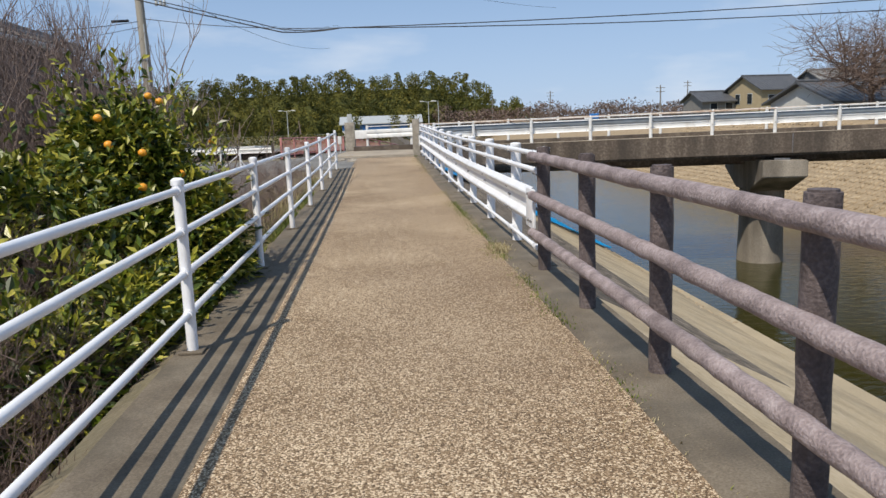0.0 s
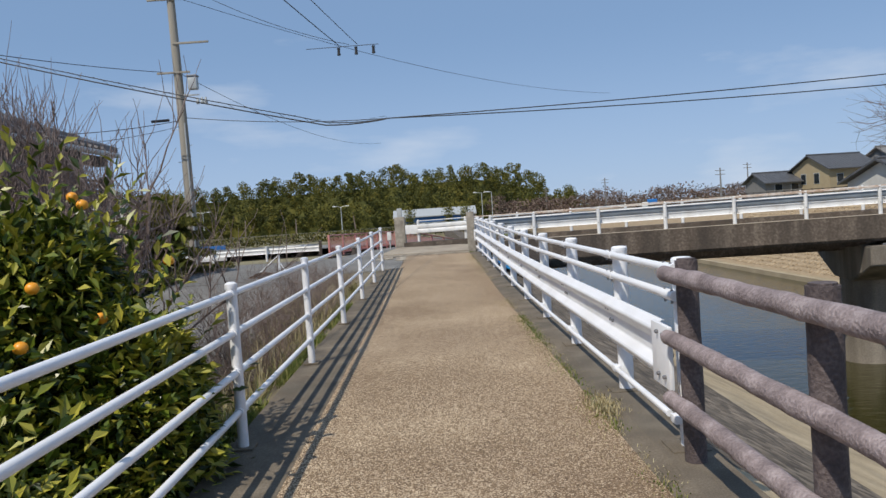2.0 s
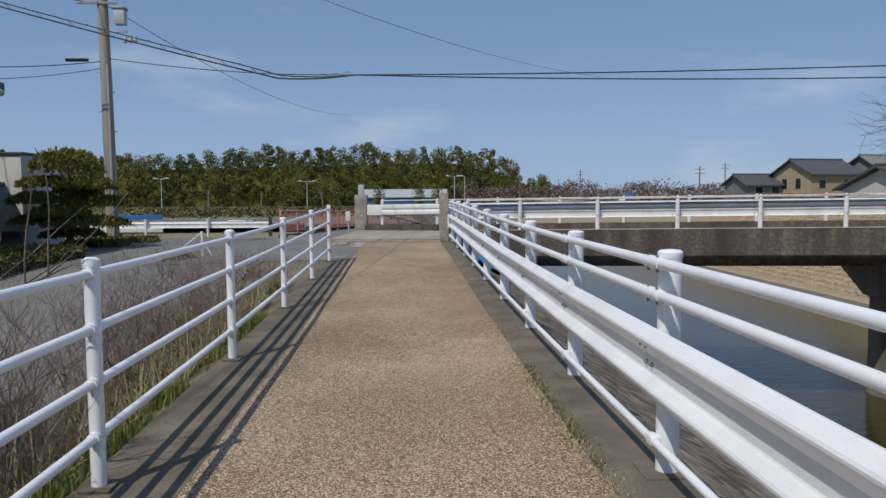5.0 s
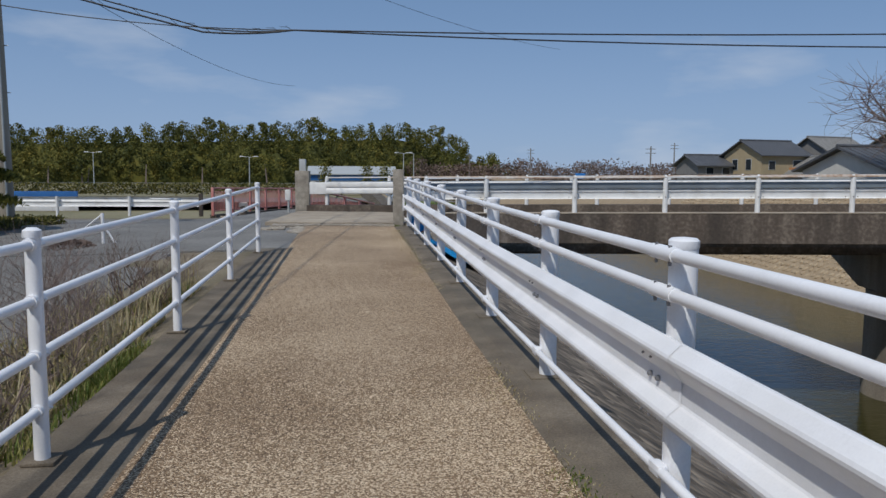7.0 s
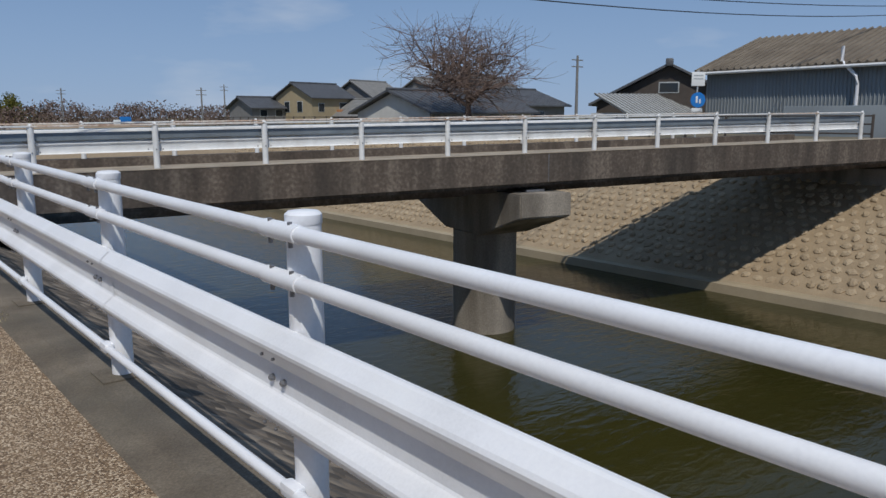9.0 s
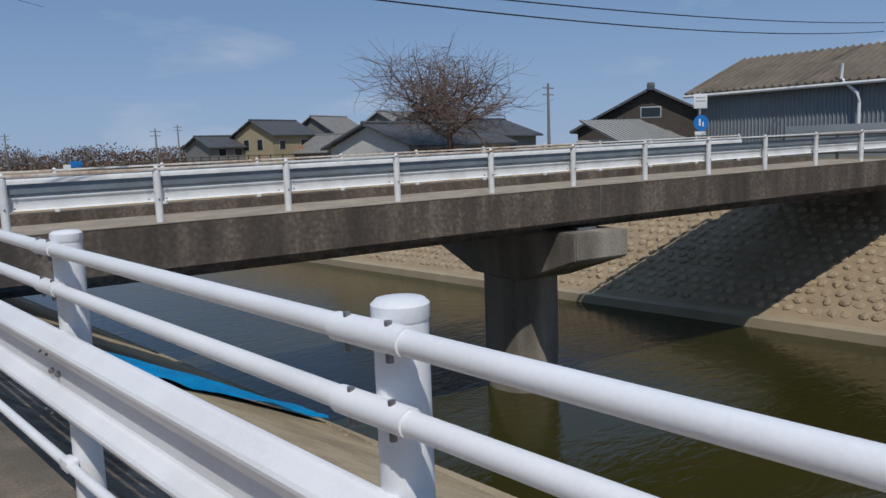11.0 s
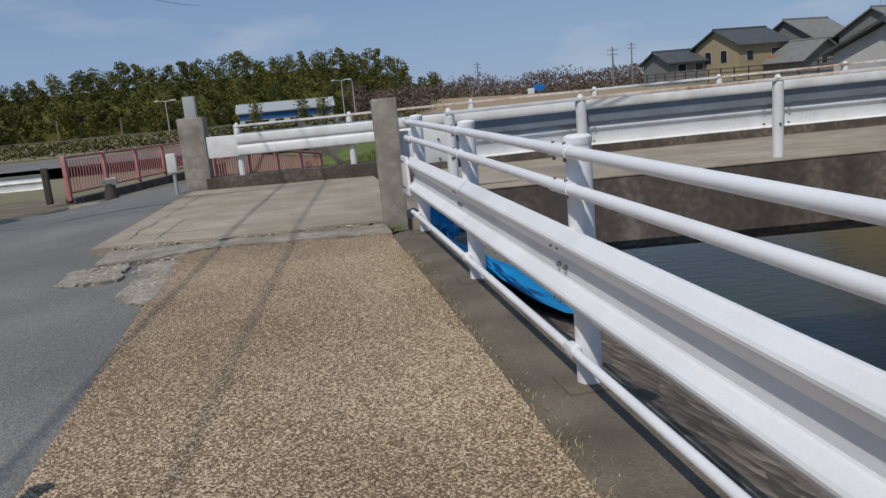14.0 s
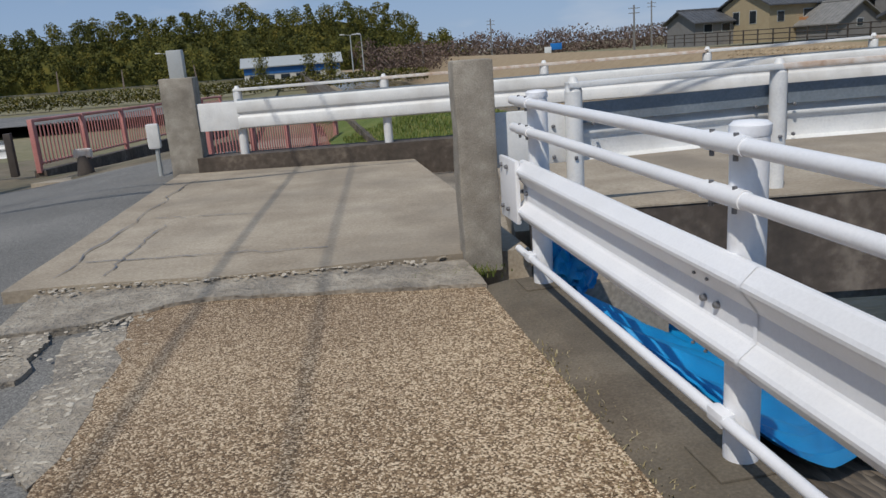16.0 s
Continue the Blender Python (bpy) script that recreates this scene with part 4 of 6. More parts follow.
for j in range(mw + 1):
    for i in range(mw + 1):
        x, y = 0.9 + 8 * i / mw, 34.0 + 26 * j / mw
        mound_v.append((x, y, -0.35 + 0.45 * smooth_step(x, 0.9, 3.0) - 0.9 * smooth_step(x, 4, 8.9) - 1.0 * smooth_step(y, 44, 60) + 0.06 * noise.noise((x, y, 5))))
mound_f = [(j * (mw + 1) + i, j * (mw + 1) + i + 1, (j + 1) * (mw + 1) + i + 1, (j + 1) * (mw + 1) + i) for j in range(mw) for i in range(mw)]
TURF = material("green_turf", [(0.06, 0.09, 0.015), (0.11, 0.15, 0.025), (0.19, 0.20, 0.06)], 1.2, 30, 0.9, bump=0.8, bump_size=0.04)
tagged(raw("grass_bank", mound_v, mound_f, TURF), "green grass bank beyond the bridge", "bank", kind="structure")
blades("mound_grass", [(x, y, -0.35 + 0.45 * smooth_step(x, 0.9, 3.0) - 0.9 * smooth_step(x, 4, 8.9)) for x, y in [(gr.uniform(1.2, 5), gr.uniform(34.0, 41)) for _ in range(9000)]], 0.10, GRASS, "short green grass on the bank", "grass", 16, 0.8, 0.008)


# ---- hedge, garden pine, house beside the lane ----
def hedge(name, x0, x1, y0, y1, z0, z1, n, label, seed):
    ob = thing(name, label, "hedge")
    rnd = random.Random(seed)
    sp = []
    for _ in range(n):
        x, y, z = rnd.uniform(x0, x1), rnd.uniform(y0, y1), rnd.uniform(z0, z1)
        f = rnd.random()
        if f < 0.45:
            z, o = z1 + rnd.gauss(0, 0.02), (0, 0, 1)
        elif f < 0.75:
            x, o = x1 + rnd.gauss(0, 0.02), (1, 0, 0.2)
        else:
            y, o = y0 + rnd.gauss(0, 0.02), (0, -1, 0.2)
        sp.append(((x, y, z), o))
    leaf_cloud("leaves", sp, 0.07, HEDGE, ob, seed=seed, aspect=0.6)
    # solid core in the dark timber colour stands in for shade between the leaves
    part("core", boxed(((x0 + x1) / 2, (y0 + y1) / 2, (z0 + z1) / 2 - 0.02), (x1 - x0 - 0.06, y1 - y0 - 0.06, z1 - z0 - 0.04), 0.05), WALL_DARK, ob, "dark solid core with the shade among the twigs in its colour")
    return ob


garden_hedges = [hedge("clipped_hedge", -8.6, -5.42, 12.6, 20.4, -0.6, 0.53, 30000, "clipped olive-green garden hedge along the lane", 51),
                 hedge("clipped_hedge", -7.0, -5.75, 22.9, 25.6, -0.5, 0.40, 7000, "clipped olive-green hedge behind a low wall", 52)]
garden_wall = part("garden_wall", boxed((-5.45, 21.6, -0.16), (0.14, 2.3, 0.95), 0.01), WALL_DARK)
tagged(garden_wall, "dark stained low garden wall beside the lane", "wall")
gate_post = part("gate_post", boxed((-5.35, 23.0, -0.1), (0.3, 0.3, 1.05), 0.02), PILLAR)
tagged(gate_post, "pale concrete gate post beside the lane", "post")

# clipped brown bush at the lane's bend
brown_bush = thing("clipped_bush", "rounded reddish-brown clipped bush beside the lane", "bush")
rnd = random.Random(55)
sp = []
for _ in range(2600):
    a, h = rnd.uniform(0, 6.28), rnd.random()
    r = 0.55 * (1 - h * h) ** 0.5 * (1 + 0.15 * noise.noise((math.cos(a) * 2, math.sin(a) * 2, h * 3)))
    sp.append(((-4.75 + r * math.cos(a), 23.9 + 1.6 * r * math.sin(a), -0.5 + 0.62 * h), (math.cos(a), math.sin(a), h)))
leaf_cloud("leaves", sp, 0.07, TWIG, brown_bush, seed=56, aspect=0.5, label="dry brown leaves")

stay = thing("white_stay", "thin white steel stay rail beside the lane bend", "rail")
part("post", tube([(-4.4, 24.5, -0.6), (-4.4, 24.5, 0.6)], 0.03, 8), WHITE, stay)
part("stay_bar", tube([(-4.4, 24.5, 0.58), (-5.3, 24.7, -0.12)], 0.018, 8), WHITE, stay)
part("stay_bar", tube([(-4.4, 24.5, 0.40), (-4.1, 24.5, -0.1)], 0.018, 8), WHITE, stay)

# weeds and straw on the earth behind the railing
wr = random.Random(57)
slope = [(x, y, land(x, y) - 0.01) for x, y in [(-1.6 - 1.35 * wr.random() ** 1.2, wr.uniform(6.5, 19.0)) for _ in range(26000)] if noise.noise((x * 0.9, y * 0.7, 8)) > -0.25]
blades("dry_slope_grass", slope[::2], 0.20, DRY, "matted straw-coloured grass on the earth slope", "grass", 58, 1.3, 0.006)
blades("tall_dry_grass", [p for p in slope[::14] if p[1] > 8.5], 0.55, DRY, "tall dry grass stems beside the lane", "grass", 60, 0.6, 0.005)
blades("slope_grass", slope[1::5], 0.20, GRASS, "rough green grass among the dry weeds", "grass", 59, 1.0, 0.006)

# garden pine: layered pads on short limbs round a bent trunk
pine = thing("garden_pine", "cloud-pruned garden pine with layered needle pads", "tree")
PX, PY = -7.36, 24.3
part("trunk", tube([(PX - 0.1, PY, -0.3), (PX + 0.06, PY, 0.5), (PX - 0.08, PY, 1.1), (PX + 0.05, PY, 1.6), (PX, PY, 2.1)], 0.085, 8), BARK, pine, "dark bent trunk")
rnd = random.Random(62)
pads = [((0.0, 0, 1.92), 0.78, 0.56), ((-0.48, 0.2, 1.62), 0.62, 0.24), ((0.52, -0.1, 1.56), 0.66, 0.26), ((-0.5, -0.2, 1.24), 0.66, 0.26), ((0.58, 0.2, 1.17), 0.76, 0.26),
        ((0.0, 0.5, 1.35), 0.6, 0.25), ((-0.45, 0.1, 0.78), 0.72, 0.24), ((0.5, -0.2, 0.72), 0.86, 0.26), ((0.05, -0.5, 0.98), 0.6, 0.22), ((0.0, 0.3, 0.48), 0.7, 0.2)]
for (dx, dy, z), r, h in pads:
    c = Vector((PX + dx, PY + dy, z))
    part("limb", tube([(PX, PY, z - 0.12), (PX + dx * 0.6, PY + dy * 0.6, z - 0.02), (c.x, c.y, z + 0.05)], 0.03, 6), BARK, pine, "dark crooked limb")
    sp = []
    for _ in range(2600):
        a, k = rnd.uniform(0, 6.28), rnd.random() ** 0.5
        q = 1 + 0.22 * noise.noise((math.cos(a) * 2, math.sin(a) * 2, z * 3))
        dome = h * max(0.0, 1 - k ** 2.4) ** 0.5
        sp.append((c + Vector((math.cos(a) * r * k * q, math.sin(a) * r * k * q, dome * (0.35 + 0.65 * rnd.random()) - 0.05 * rnd.random())), (0.5 * math.cos(a) * k, 0.5 * math.sin(a) * k, 1.3)))
    leaf_cloud("needle_pad", sp, 0.10, PINE, pine, seed=rnd.randrange(999), droop=0.0, aspect=0.42)


def gable_roof(bm_or_none, w, d, z, rise, over=0.5, thick=0.12):
    """A two-pitch roof with ridge along x, as a closed mesh."""
    bm = bmesh.new()
    W2, D2 = w / 2 + over, d / 2 + over
    zl = z - over * rise / (d / 2)
    sec = [(-D2, zl), (0, z + rise), (D2, zl), (D2, zl + thick), (0, z + rise + thick * 1.15), (-D2, zl + thick)]
    a = [bm.verts.new((-W2, y, q)) for y, q in sec]
    b = [bm.verts.new((W2, y, q)) for y, q in sec]
    for i in range(6):
        j = (i + 1) % 6
        bm.faces.new((a[i], a[j], b[j], b[i]))
    bm.faces.new(a[::-1])
    bm.faces.new(b)
    bmesh.ops.recalc_face_normals(bm, faces=bm.faces[:])
    return bm


def house(at, rz, w, d, h, rise, wall, roof, windows, label, storeys=2, gable_along="x", extra=()):
    """A house body with gable ends, roof with ridge tiles and ribs, and windows as (face, u, z, width, height)."""
    ob = thing("house", label, "house", "houses beyond the river", at=at, rz=rz)
    bm = bmesh.new()
    sec = [(-d / 2, 0), (d / 2, 0), (d / 2, h), (0, h + rise), (-d / 2, h)]
    a = [bm.verts.new((-w / 2, y, z)) for y, z in sec]
    b = [bm.verts.new((w / 2, y, z)) for y, z in sec]
    for i in range(5):
        j = (i + 1) % 5
        bm.faces.new((a[i], a[j], b[j], b[i]))
    bm.faces.new(a[::-1])
    bm.faces.new(b)
    bmesh.ops.recalc_face_normals(bm, faces=bm.faces[:])
    part("wall", bm, wall, ob)
    rf = part("roof", gable_roof(None, w, d, h + 0.06, rise), roof, ob)
    part("ridge", tube([(-w / 2 - 0.5, 0, h + rise + 0.22), (w / 2 + 0.5, 0, h + rise + 0.22)], 0.13, 8), roof, rf)
    ln = math.hypot(d / 2 + 0.5, rise * (1 + 1 / d))
    for s in (-1, 1):
        bm = bmesh.new()
        n = max(6, int(w / 0.45))
        for i in range(n + 1):
            x = -w / 2 - 0.45 + (w + 0.9) * i / n
            p = [(x, 0, h + rise + 0.20), (x, s * (d / 2 + 0.5), h + 0.19 - 0.5 * rise / (d / 2))]
            ring_tube(bm, p, 0.035, 5)
        part("tile_ribs", bm, roof, rf)
    for face, u, z, ww, hh in windows:
        if face in "fb":
            s = -1 if face == "f" else 1
            c, size, fr = (u, s * (d / 2 + 0.01), z), (ww, 0.05, hh), (ww + 0.14, 0.04, hh + 0.14)
        else:
            s = -1 if face == "l" else 1
            c, size, fr = (s * (w / 2 + 0.01), u, z), (0.05, ww, hh), (0.04, ww + 0.14, hh + 0.14)
        win = part("window", boxed(c, fr, 0.01), METAL, ob, "pale window frame")
        part("pane", boxed((c[0] + (0.012 * s if face in "lr" else 0), c[1] + (0.012 * s if face in "fb" else 0), c[2]), size, 0.0), GLASS, win, "dark glass pane")
    for nm, c, s, mt in extra:
        part(nm, boxed(c, s, 0.02), mt, ob)
    return ob


# house beside the lane: dark walls, tiled eaves, balcony
HX, HY = -0.45, -2.4
lane_house = thing("house", "grey two-storey house with dark tiled eaves and a balcony", "house", at=(HX, HY, 0.0))
part("wall", boxed((-11.2, 18.0, 1.4), (9.0, 8.0, 4.4), 0.02), WALL_GREY, lane_house, "grey rendered wall")
part("roof", gable_roof(None, 9.0, 8.0, 3.55, 1.5, over=0.75, thick=0.16), TILE, lane_house).matrix_local = pose(-11.2, 18.0, 0, 0, 0, 90)
roof_edge = bmesh.new()
for i in range(30):
    x = -6.95
    ring_tube(roof_edge, [(-6.35, 13.6 + 0.30 * i, 3.30), (-7.6, 13.6 + 0.30 * i, 3.78)], 0.055, 6)
part("eave_tiles", roof_edge, TILE, lane_house, "row of dark round eave tiles")
part("gutter", tube([(-6.28, 13.3, 3.20), (-6.28, 22.8, 3.20)], 0.06, 8), METAL, lane_house)
part("beam", boxed((-6.5, 18.0, 3.05), (0.25, 9.0, 0.2), 0.02), WALL_DARK, lane_house, "dark timber beam under the eaves")
part("balcony", boxed((-6.45, 18.6, 1.75), (0.9, 5.8, 0.12), 0.02), WALL_DARK, lane_house)
for i in range(7):
    part("balcony_bar", boxed((-6.04, 18.6, 1.95 + 0.1 * i), (0.04, 5.6, 0.05), 0.006), WALL_DARK, lane_house)
part("corner_post", boxed((-6.05, 21.5, 1.35), (0.18, 0.22, 2.6), 0.015), PILLAR, lane_house, "pale square corner post")
part("lower_wall", boxed((-6.4, 18.4, 0.65), (0.5, 5.9, 2.2), 0.02), WALL_DARK, lane_house, "dark recessed ground-floor wall")
for y in (16.2, 19.2):
    wn_ = part("window", boxed((-6.68, y, 2.35), (0.06, 1.7, 1.0), 0.01), METAL, lane_house, "pale window frame")
    part("pane", boxed((-6.66, y, 2.35), (0.06, 1.56, 0.86)), GLASS, wn_)
shed = thing("shed", "pale grey flat-roofed house wing behind the garden", "shed")
part("wall", boxed((-11.85, 29.2, 1.25), (3.6, 2.4, 2.6), 0.02), WALL_WHITE, shed)
part("roof", boxed((-11.85, 29.2, 2.58), (3.7, 2.5, 0.07), 0.02), TILE, shed)
part("lower_panel", boxed((-11.85, 27.99, 0.0), (3.55, 0.05, 0.9), 0.01), WALL_GREY, shed, "grey lower panel")
part("ledge", boxed((-11.85, 27.9, 0.42), (3.6, 0.3, 0.14), 0.02), WALL_DARK, shed, "dark narrow ledge")
part("canopy", boxed((-11.3, 27.75, 1.75), (1.6, 0.6, 0.12), 0.02), TILE, shed, "small dark tiled canopy")
part("canopy_edge", boxed((-11.35, 27.7, 1.50), (1.5, 0.3, 0.05), 0.01), WALL_DARK, shed)


# the garden stands well back from the lane: move its things out along the line of sight at the lane's mouth
BACK = Vector((0.2, 6.1, 1.4))


def set_back(ob, k):
    ob.matrix_basis = Matrix.Translation(BACK) @ Matrix.Scale(k, 4) @ Matrix.Translation(-BACK) @ ob.matrix_basis


for ob in (lane_house, garden_wall, gate_post, *garden_hedges):
    set_back(ob, 1.3)
set_back(pine, 1.18)

# ---- utility pole and wires ----
def wire(parent, name, p0, p1, sag, r=0.018, n=18, mat=CABLE):
    p0, p1 = Vector(p0), Vector(p1)
    pts = [p0.lerp(p1, i / n) - Vector((0, 0, sag * 4 * (i / n) * (1 - i / n))) for i in range(n + 1)]
    return part(name, tube(pts, r, 6), mat, parent)


pole = thing("utility_pole", "grey concrete utility pole with a transformer and crossarms", "utility pole", at=(-8.85, 31, 0))
shaft = part("shaft", tube([(0.05, 0, -0.3), (0, 0, 5), (-0.12, 0, 12.0)], [0.19, 0.165, 0.13], 16), POLE, pole)
for z, x0, x1 in ((7.25, -0.75, 0.45), (8.3, -0.1, 1.2), (9.9, -0.9, 1.0), (10.5, -0.9, 0.9)):
    part("crossarm", boxed(((x0 + x1) / 2, -0.14, z), (x1 - x0, 0.07, 0.07), 0.008), POLE, pole, "weathered steel crossarm")
can = part("transformer", boxed((0.50, -0.05, 6.84), (0.34, 0.30, 0.46), 0.05), METAL, pole, "small pale transformer box")
part("lid", boxed((0.50, -0.05, 7.10), (0.38, 0.34, 0.07), 0.02), BOLT, can, "dark lid")
part("bracket", boxed((0.32, -0.05, 6.42), (0.75, 0.05, 0.05), 0.006), METAL, pole)
for x in (0.62, 0.78, 0.92):
    part("insulator", tube([(x, -0.05, 6.08), (x, -0.05, 6.13), (x, -0.05, 6.2), (x, -0.05, 6.32)], [0.05, 0.07, 0.055, 0.03], 10), METAL, pole)
for x in (-0.7, -0.3, 0.4):
    part("insulator", tube([(x, -0.14, 10.54), (x, -0.14, 10.62), (x, -0.14, 10.7)], [0.05, 0.06, 0.03], 10), METAL, pole)
for z, s in ((5.2, -1), (4.6, 1), (4.0, -1), (3.4, 1)):
    part("step_bolt", tube([(0, 0, z), (0.28 * s, 0, z)], 0.012, 6), BOLT, pole)
part("conduit", tube([(0.1, -0.16, 5.4), (0.12, -0.17, 3.0), (0.13, -0.18, 0.2)], 0.03, 8), METAL, pole)

lines = thing("overhead_cables", "black overhead cables sagging across the road", "cable")
J = Vector((-1.2, 29.4, 4.90))


def bundle(pts, r, name="cable", lift=0.0):
    part(name, tube([Vector(p) + Vector((0, 0, lift)) for p in pts], r, 6), CABLE, lines)


def curve3(a, b, c, n=14):
    """A parabola through three points."""
    a, b, c = Vector(a), Vector(b), Vector(c)
    t1 = (b - a).length / ((b - a).length + (c - b).length)
    ctrl = (b - a * (1 - t1) ** 2 - c * t1 ** 2) / (2 * t1 * (1 - t1))
    return [a * (1 - t) ** 2 + ctrl * 2 * t * (1 - t) + c * t * t for t in [i / n for i in range(n + 1)]]


left_run = curve3((-16.5, 29.4, 8.3), (-8.6, 29.4, 6.1), (-3.4, 29.4, 4.80)) + curve3((-3.4, 29.4, 4.80), (-2.3, 29.4, 4.79), J, 6)[1:]
bundle(left_run, 0.024)
top_run = [p + Vector((0, 0, 0.13 * min(1.0, (J.x - p.x) / 3.0))) for p in left_run]
bundle(top_run, 0.018)
for i in range(44):
    k = i / 44 * (len(left_run) - 1)
    a = left_run[int(k)].lerp(left_run[min(int(k) + 1, len(left_run) - 1)], k - int(k))
    b = a + Vector((0.17, 0, -0.03 if i % 2 else 0.1))
    part("hanger", tube([a + Vector((0, 0, 0.12)), b + Vector((0, 0, 0.02))], 0.006, 4), CABLE, lines)
bundle(curve3((-8.7, 30.9, 5.6), (-5.0, 30.2, 5.12), J), 0.014)
bundle(curve3(J, (13.7, 29.4, 4.86), (46, 29.4, 6.7), 20), 0.020)
bundle(curve3(J, (14.6, 29.4, 5.22), (46, 29.4, 7.15), 20), 0.020)
wire(lines, "cable", (-8.8, 31, 5.55), (-14.5, 27, 5.0), 0.25, 0.014)
wire(lines, "cable", (-8.8, 31, 5.35), (-14.5, 27, 4.6), 0.3, 0.010)
part("splice", tube([(-9.75, 30.3, 5.45), (-9.25, 30.7, 5.52)], 0.05, 8), CABLE, lines)
wire(lines, "cable", (-8.9, 31, 10.7), (-2.6, 31.5, 8.0), 0.3, 0.010)
wire(lines, "cable", (-3.0, 31.5, 8.0), (-8.2, -12, 9.2), 0.5, 0.016)
wire(lines, "cable", (-2.3, 31.5, 8.0), (-7.3, -12, 9.2), 0.5, 0.012)
wire(lines, "cable", (-8.9, 31, 7.3), (-4.0, 70, 8.0), 0.9, 0.010)
wire(lines, "cable", (-8.5, 31, 9.9), (14, 60, 9.6), 0.8, 0.010)
wire(lines, "cable", (-9.4, 30.9, 7.3), (-19, 14, 7.8), 0.5, 0.012)
wire(lines, "cable", (-9.4, 30.9, 9.95), (-20, 8, 9.6), 0.5, 0.012)
for x in (-3.0, -2.35, -1.7):
    part("insulator", tube([(x, 31.5, 7.62), (x, 31.5, 7.75), (x, 31.5, 7.9)], [0.07, 0.05, 0.06], 8), CABLE, lines)
part("spreader", tube([(-4.2, 31.5, 7.92), (-1.5, 31.5, 7.95)], 0.012, 6), CABLE, lines)

# ---- red fence, side path, marker posts ----
slat_me = bpy.data.meshes.new("slat")
bm = boxed((0, 0, 0.48), (0.035, 0.018, 0.80), 0.003)
bm.to_mesh(slat_me)
bm.free()
slat_me.materials.append(PINK)


def slat_fence(A, B, n_bays, label):
    red = thing("red_fence", label, "fence", "red fences by the side path")
    A, B = Vector(A), Vector(B)
    rot = Matrix.Rotation(math.atan2(B.y - A.y, B.x - A.x), 4, "Z")
    for i in range(n_bays + 1):
        p = A.lerp(B, i / n_bays)
        part("post", boxed((0, 0, 0.47), (0.10, 0.10, 1.06), 0.012, Matrix.Translation(p) @ rot), PINK, red)
        if i < n_bays:
            q = A.lerp(B, (i + 1) / n_bays)
            for h, r in ((0.97, 0.035), (0.12, 0.022)):
                part("rail", tube([p + Vector((0, 0, h)), q + Vector((0, 0, h))], r, 8), PINK, red)
            for k in range(1, 14):
                s = new("slat", slat_me)
                s.parent = red
                s.matrix_basis = Matrix.Translation(p.lerp(q, k / 14)) @ rot
    part("plinth", extrude_profile([(-0.12, -0.45), (0.12, -0.45), (0.12, -0.02), (-0.12, -0.02)], A, B), FASCIA, red, "dark concrete plinth")


slat_fence((-4.95, 39.2, -0.2), (-2.4, 51.6, -0.45), 6, "faded red steel fence with upright slats beside a path")
slat_fence((-1.2, 35.3, -0.12), (1.15, 42.4, -0.90), 4, "faded red steel fence above the dark culvert")
side_path = sheet("pavement", steps(0, 1, 3), steps(0, 1, 10), lambda u, v: 0, SLAB, "pale side path beside the red fence", "path", depth=0.1)
for v in side_path.data.vertices:
    u, w = v.co.x, v.co.y
    v.co = (-4.2 + 3.0 * u + 3.6 * w, 36.2 + 14 * w - 0.9 * u, v.co.z - 0.10 - 0.95 * w)
culvert = part("culvert_wall", extrude_profile([(-0.1, -2.4), (0.12, -2.4), (0.12, -0.25), (-0.1, -0.25)], (-0.75, 35.3, 0.0), (1.6, 43.4, -0.5)), FASCIA)
tagged(culvert, "dark concrete culvert wall below the red fence", "wall", kind="structure")


def delineator(at, label):
    ob = thing("marker_post", label, "marker post", "white marker posts", at=at)
    part("post", tube([(0, 0, 0), (0, 0, 0.55)], 0.032, 10), METAL, ob)
    part("head", boxed((-0.02, 0, 0.56), (0.17, 0.12, 0.34), 0.035), WHITE_OLD, ob, "white rounded head")


delineator((-1.72, 33.75, 0.12), "short marker post with a white rounded head")
stub = thing("stake", "short rusty brown stake in the road edge", "stake", at=(-3.55, 37.1, -0.22))
part("body", tube([(0, 0, 0), (0, 0, 0.3), (0, 0, 0.42)], [0.17, 0.12, 0.10], 10), WALL_DARK, stub)
part("top", boxed((0.0, 0, 0.46), (0.30, 0.16, 0.16), 0.04), RUST, stub, "rusty flat top")
dark_post = part("dark_post", boxed((-5.35, 39.0, 0.15), (0.14, 0.14, 0.85), 0.02), WALL_DARK)
tagged(dark_post, "dark timber post beside the red fence", "post")


def plain_guard(name, pts, label, group="road guard rails"):
    ob = thing(name, label, "guard rail", group)
    pts = [Vector(p) for p in pts]
    for a, b in zip(pts, pts[1:]):
        d = (b - a).normalized()
        out = Vector((d.y, -d.x, 0))
        part("beam", extrude_profile(w_beam(0.36), a + out * 0.06, b + out * 0.06, out=tuple(out)), WHITE_OLD, ob)
    for p in pts:
        part("post", tube([p, p + Vector((0, 0, 0.74))], 0.055, 12), WHITE_OLD, ob)
    return ob


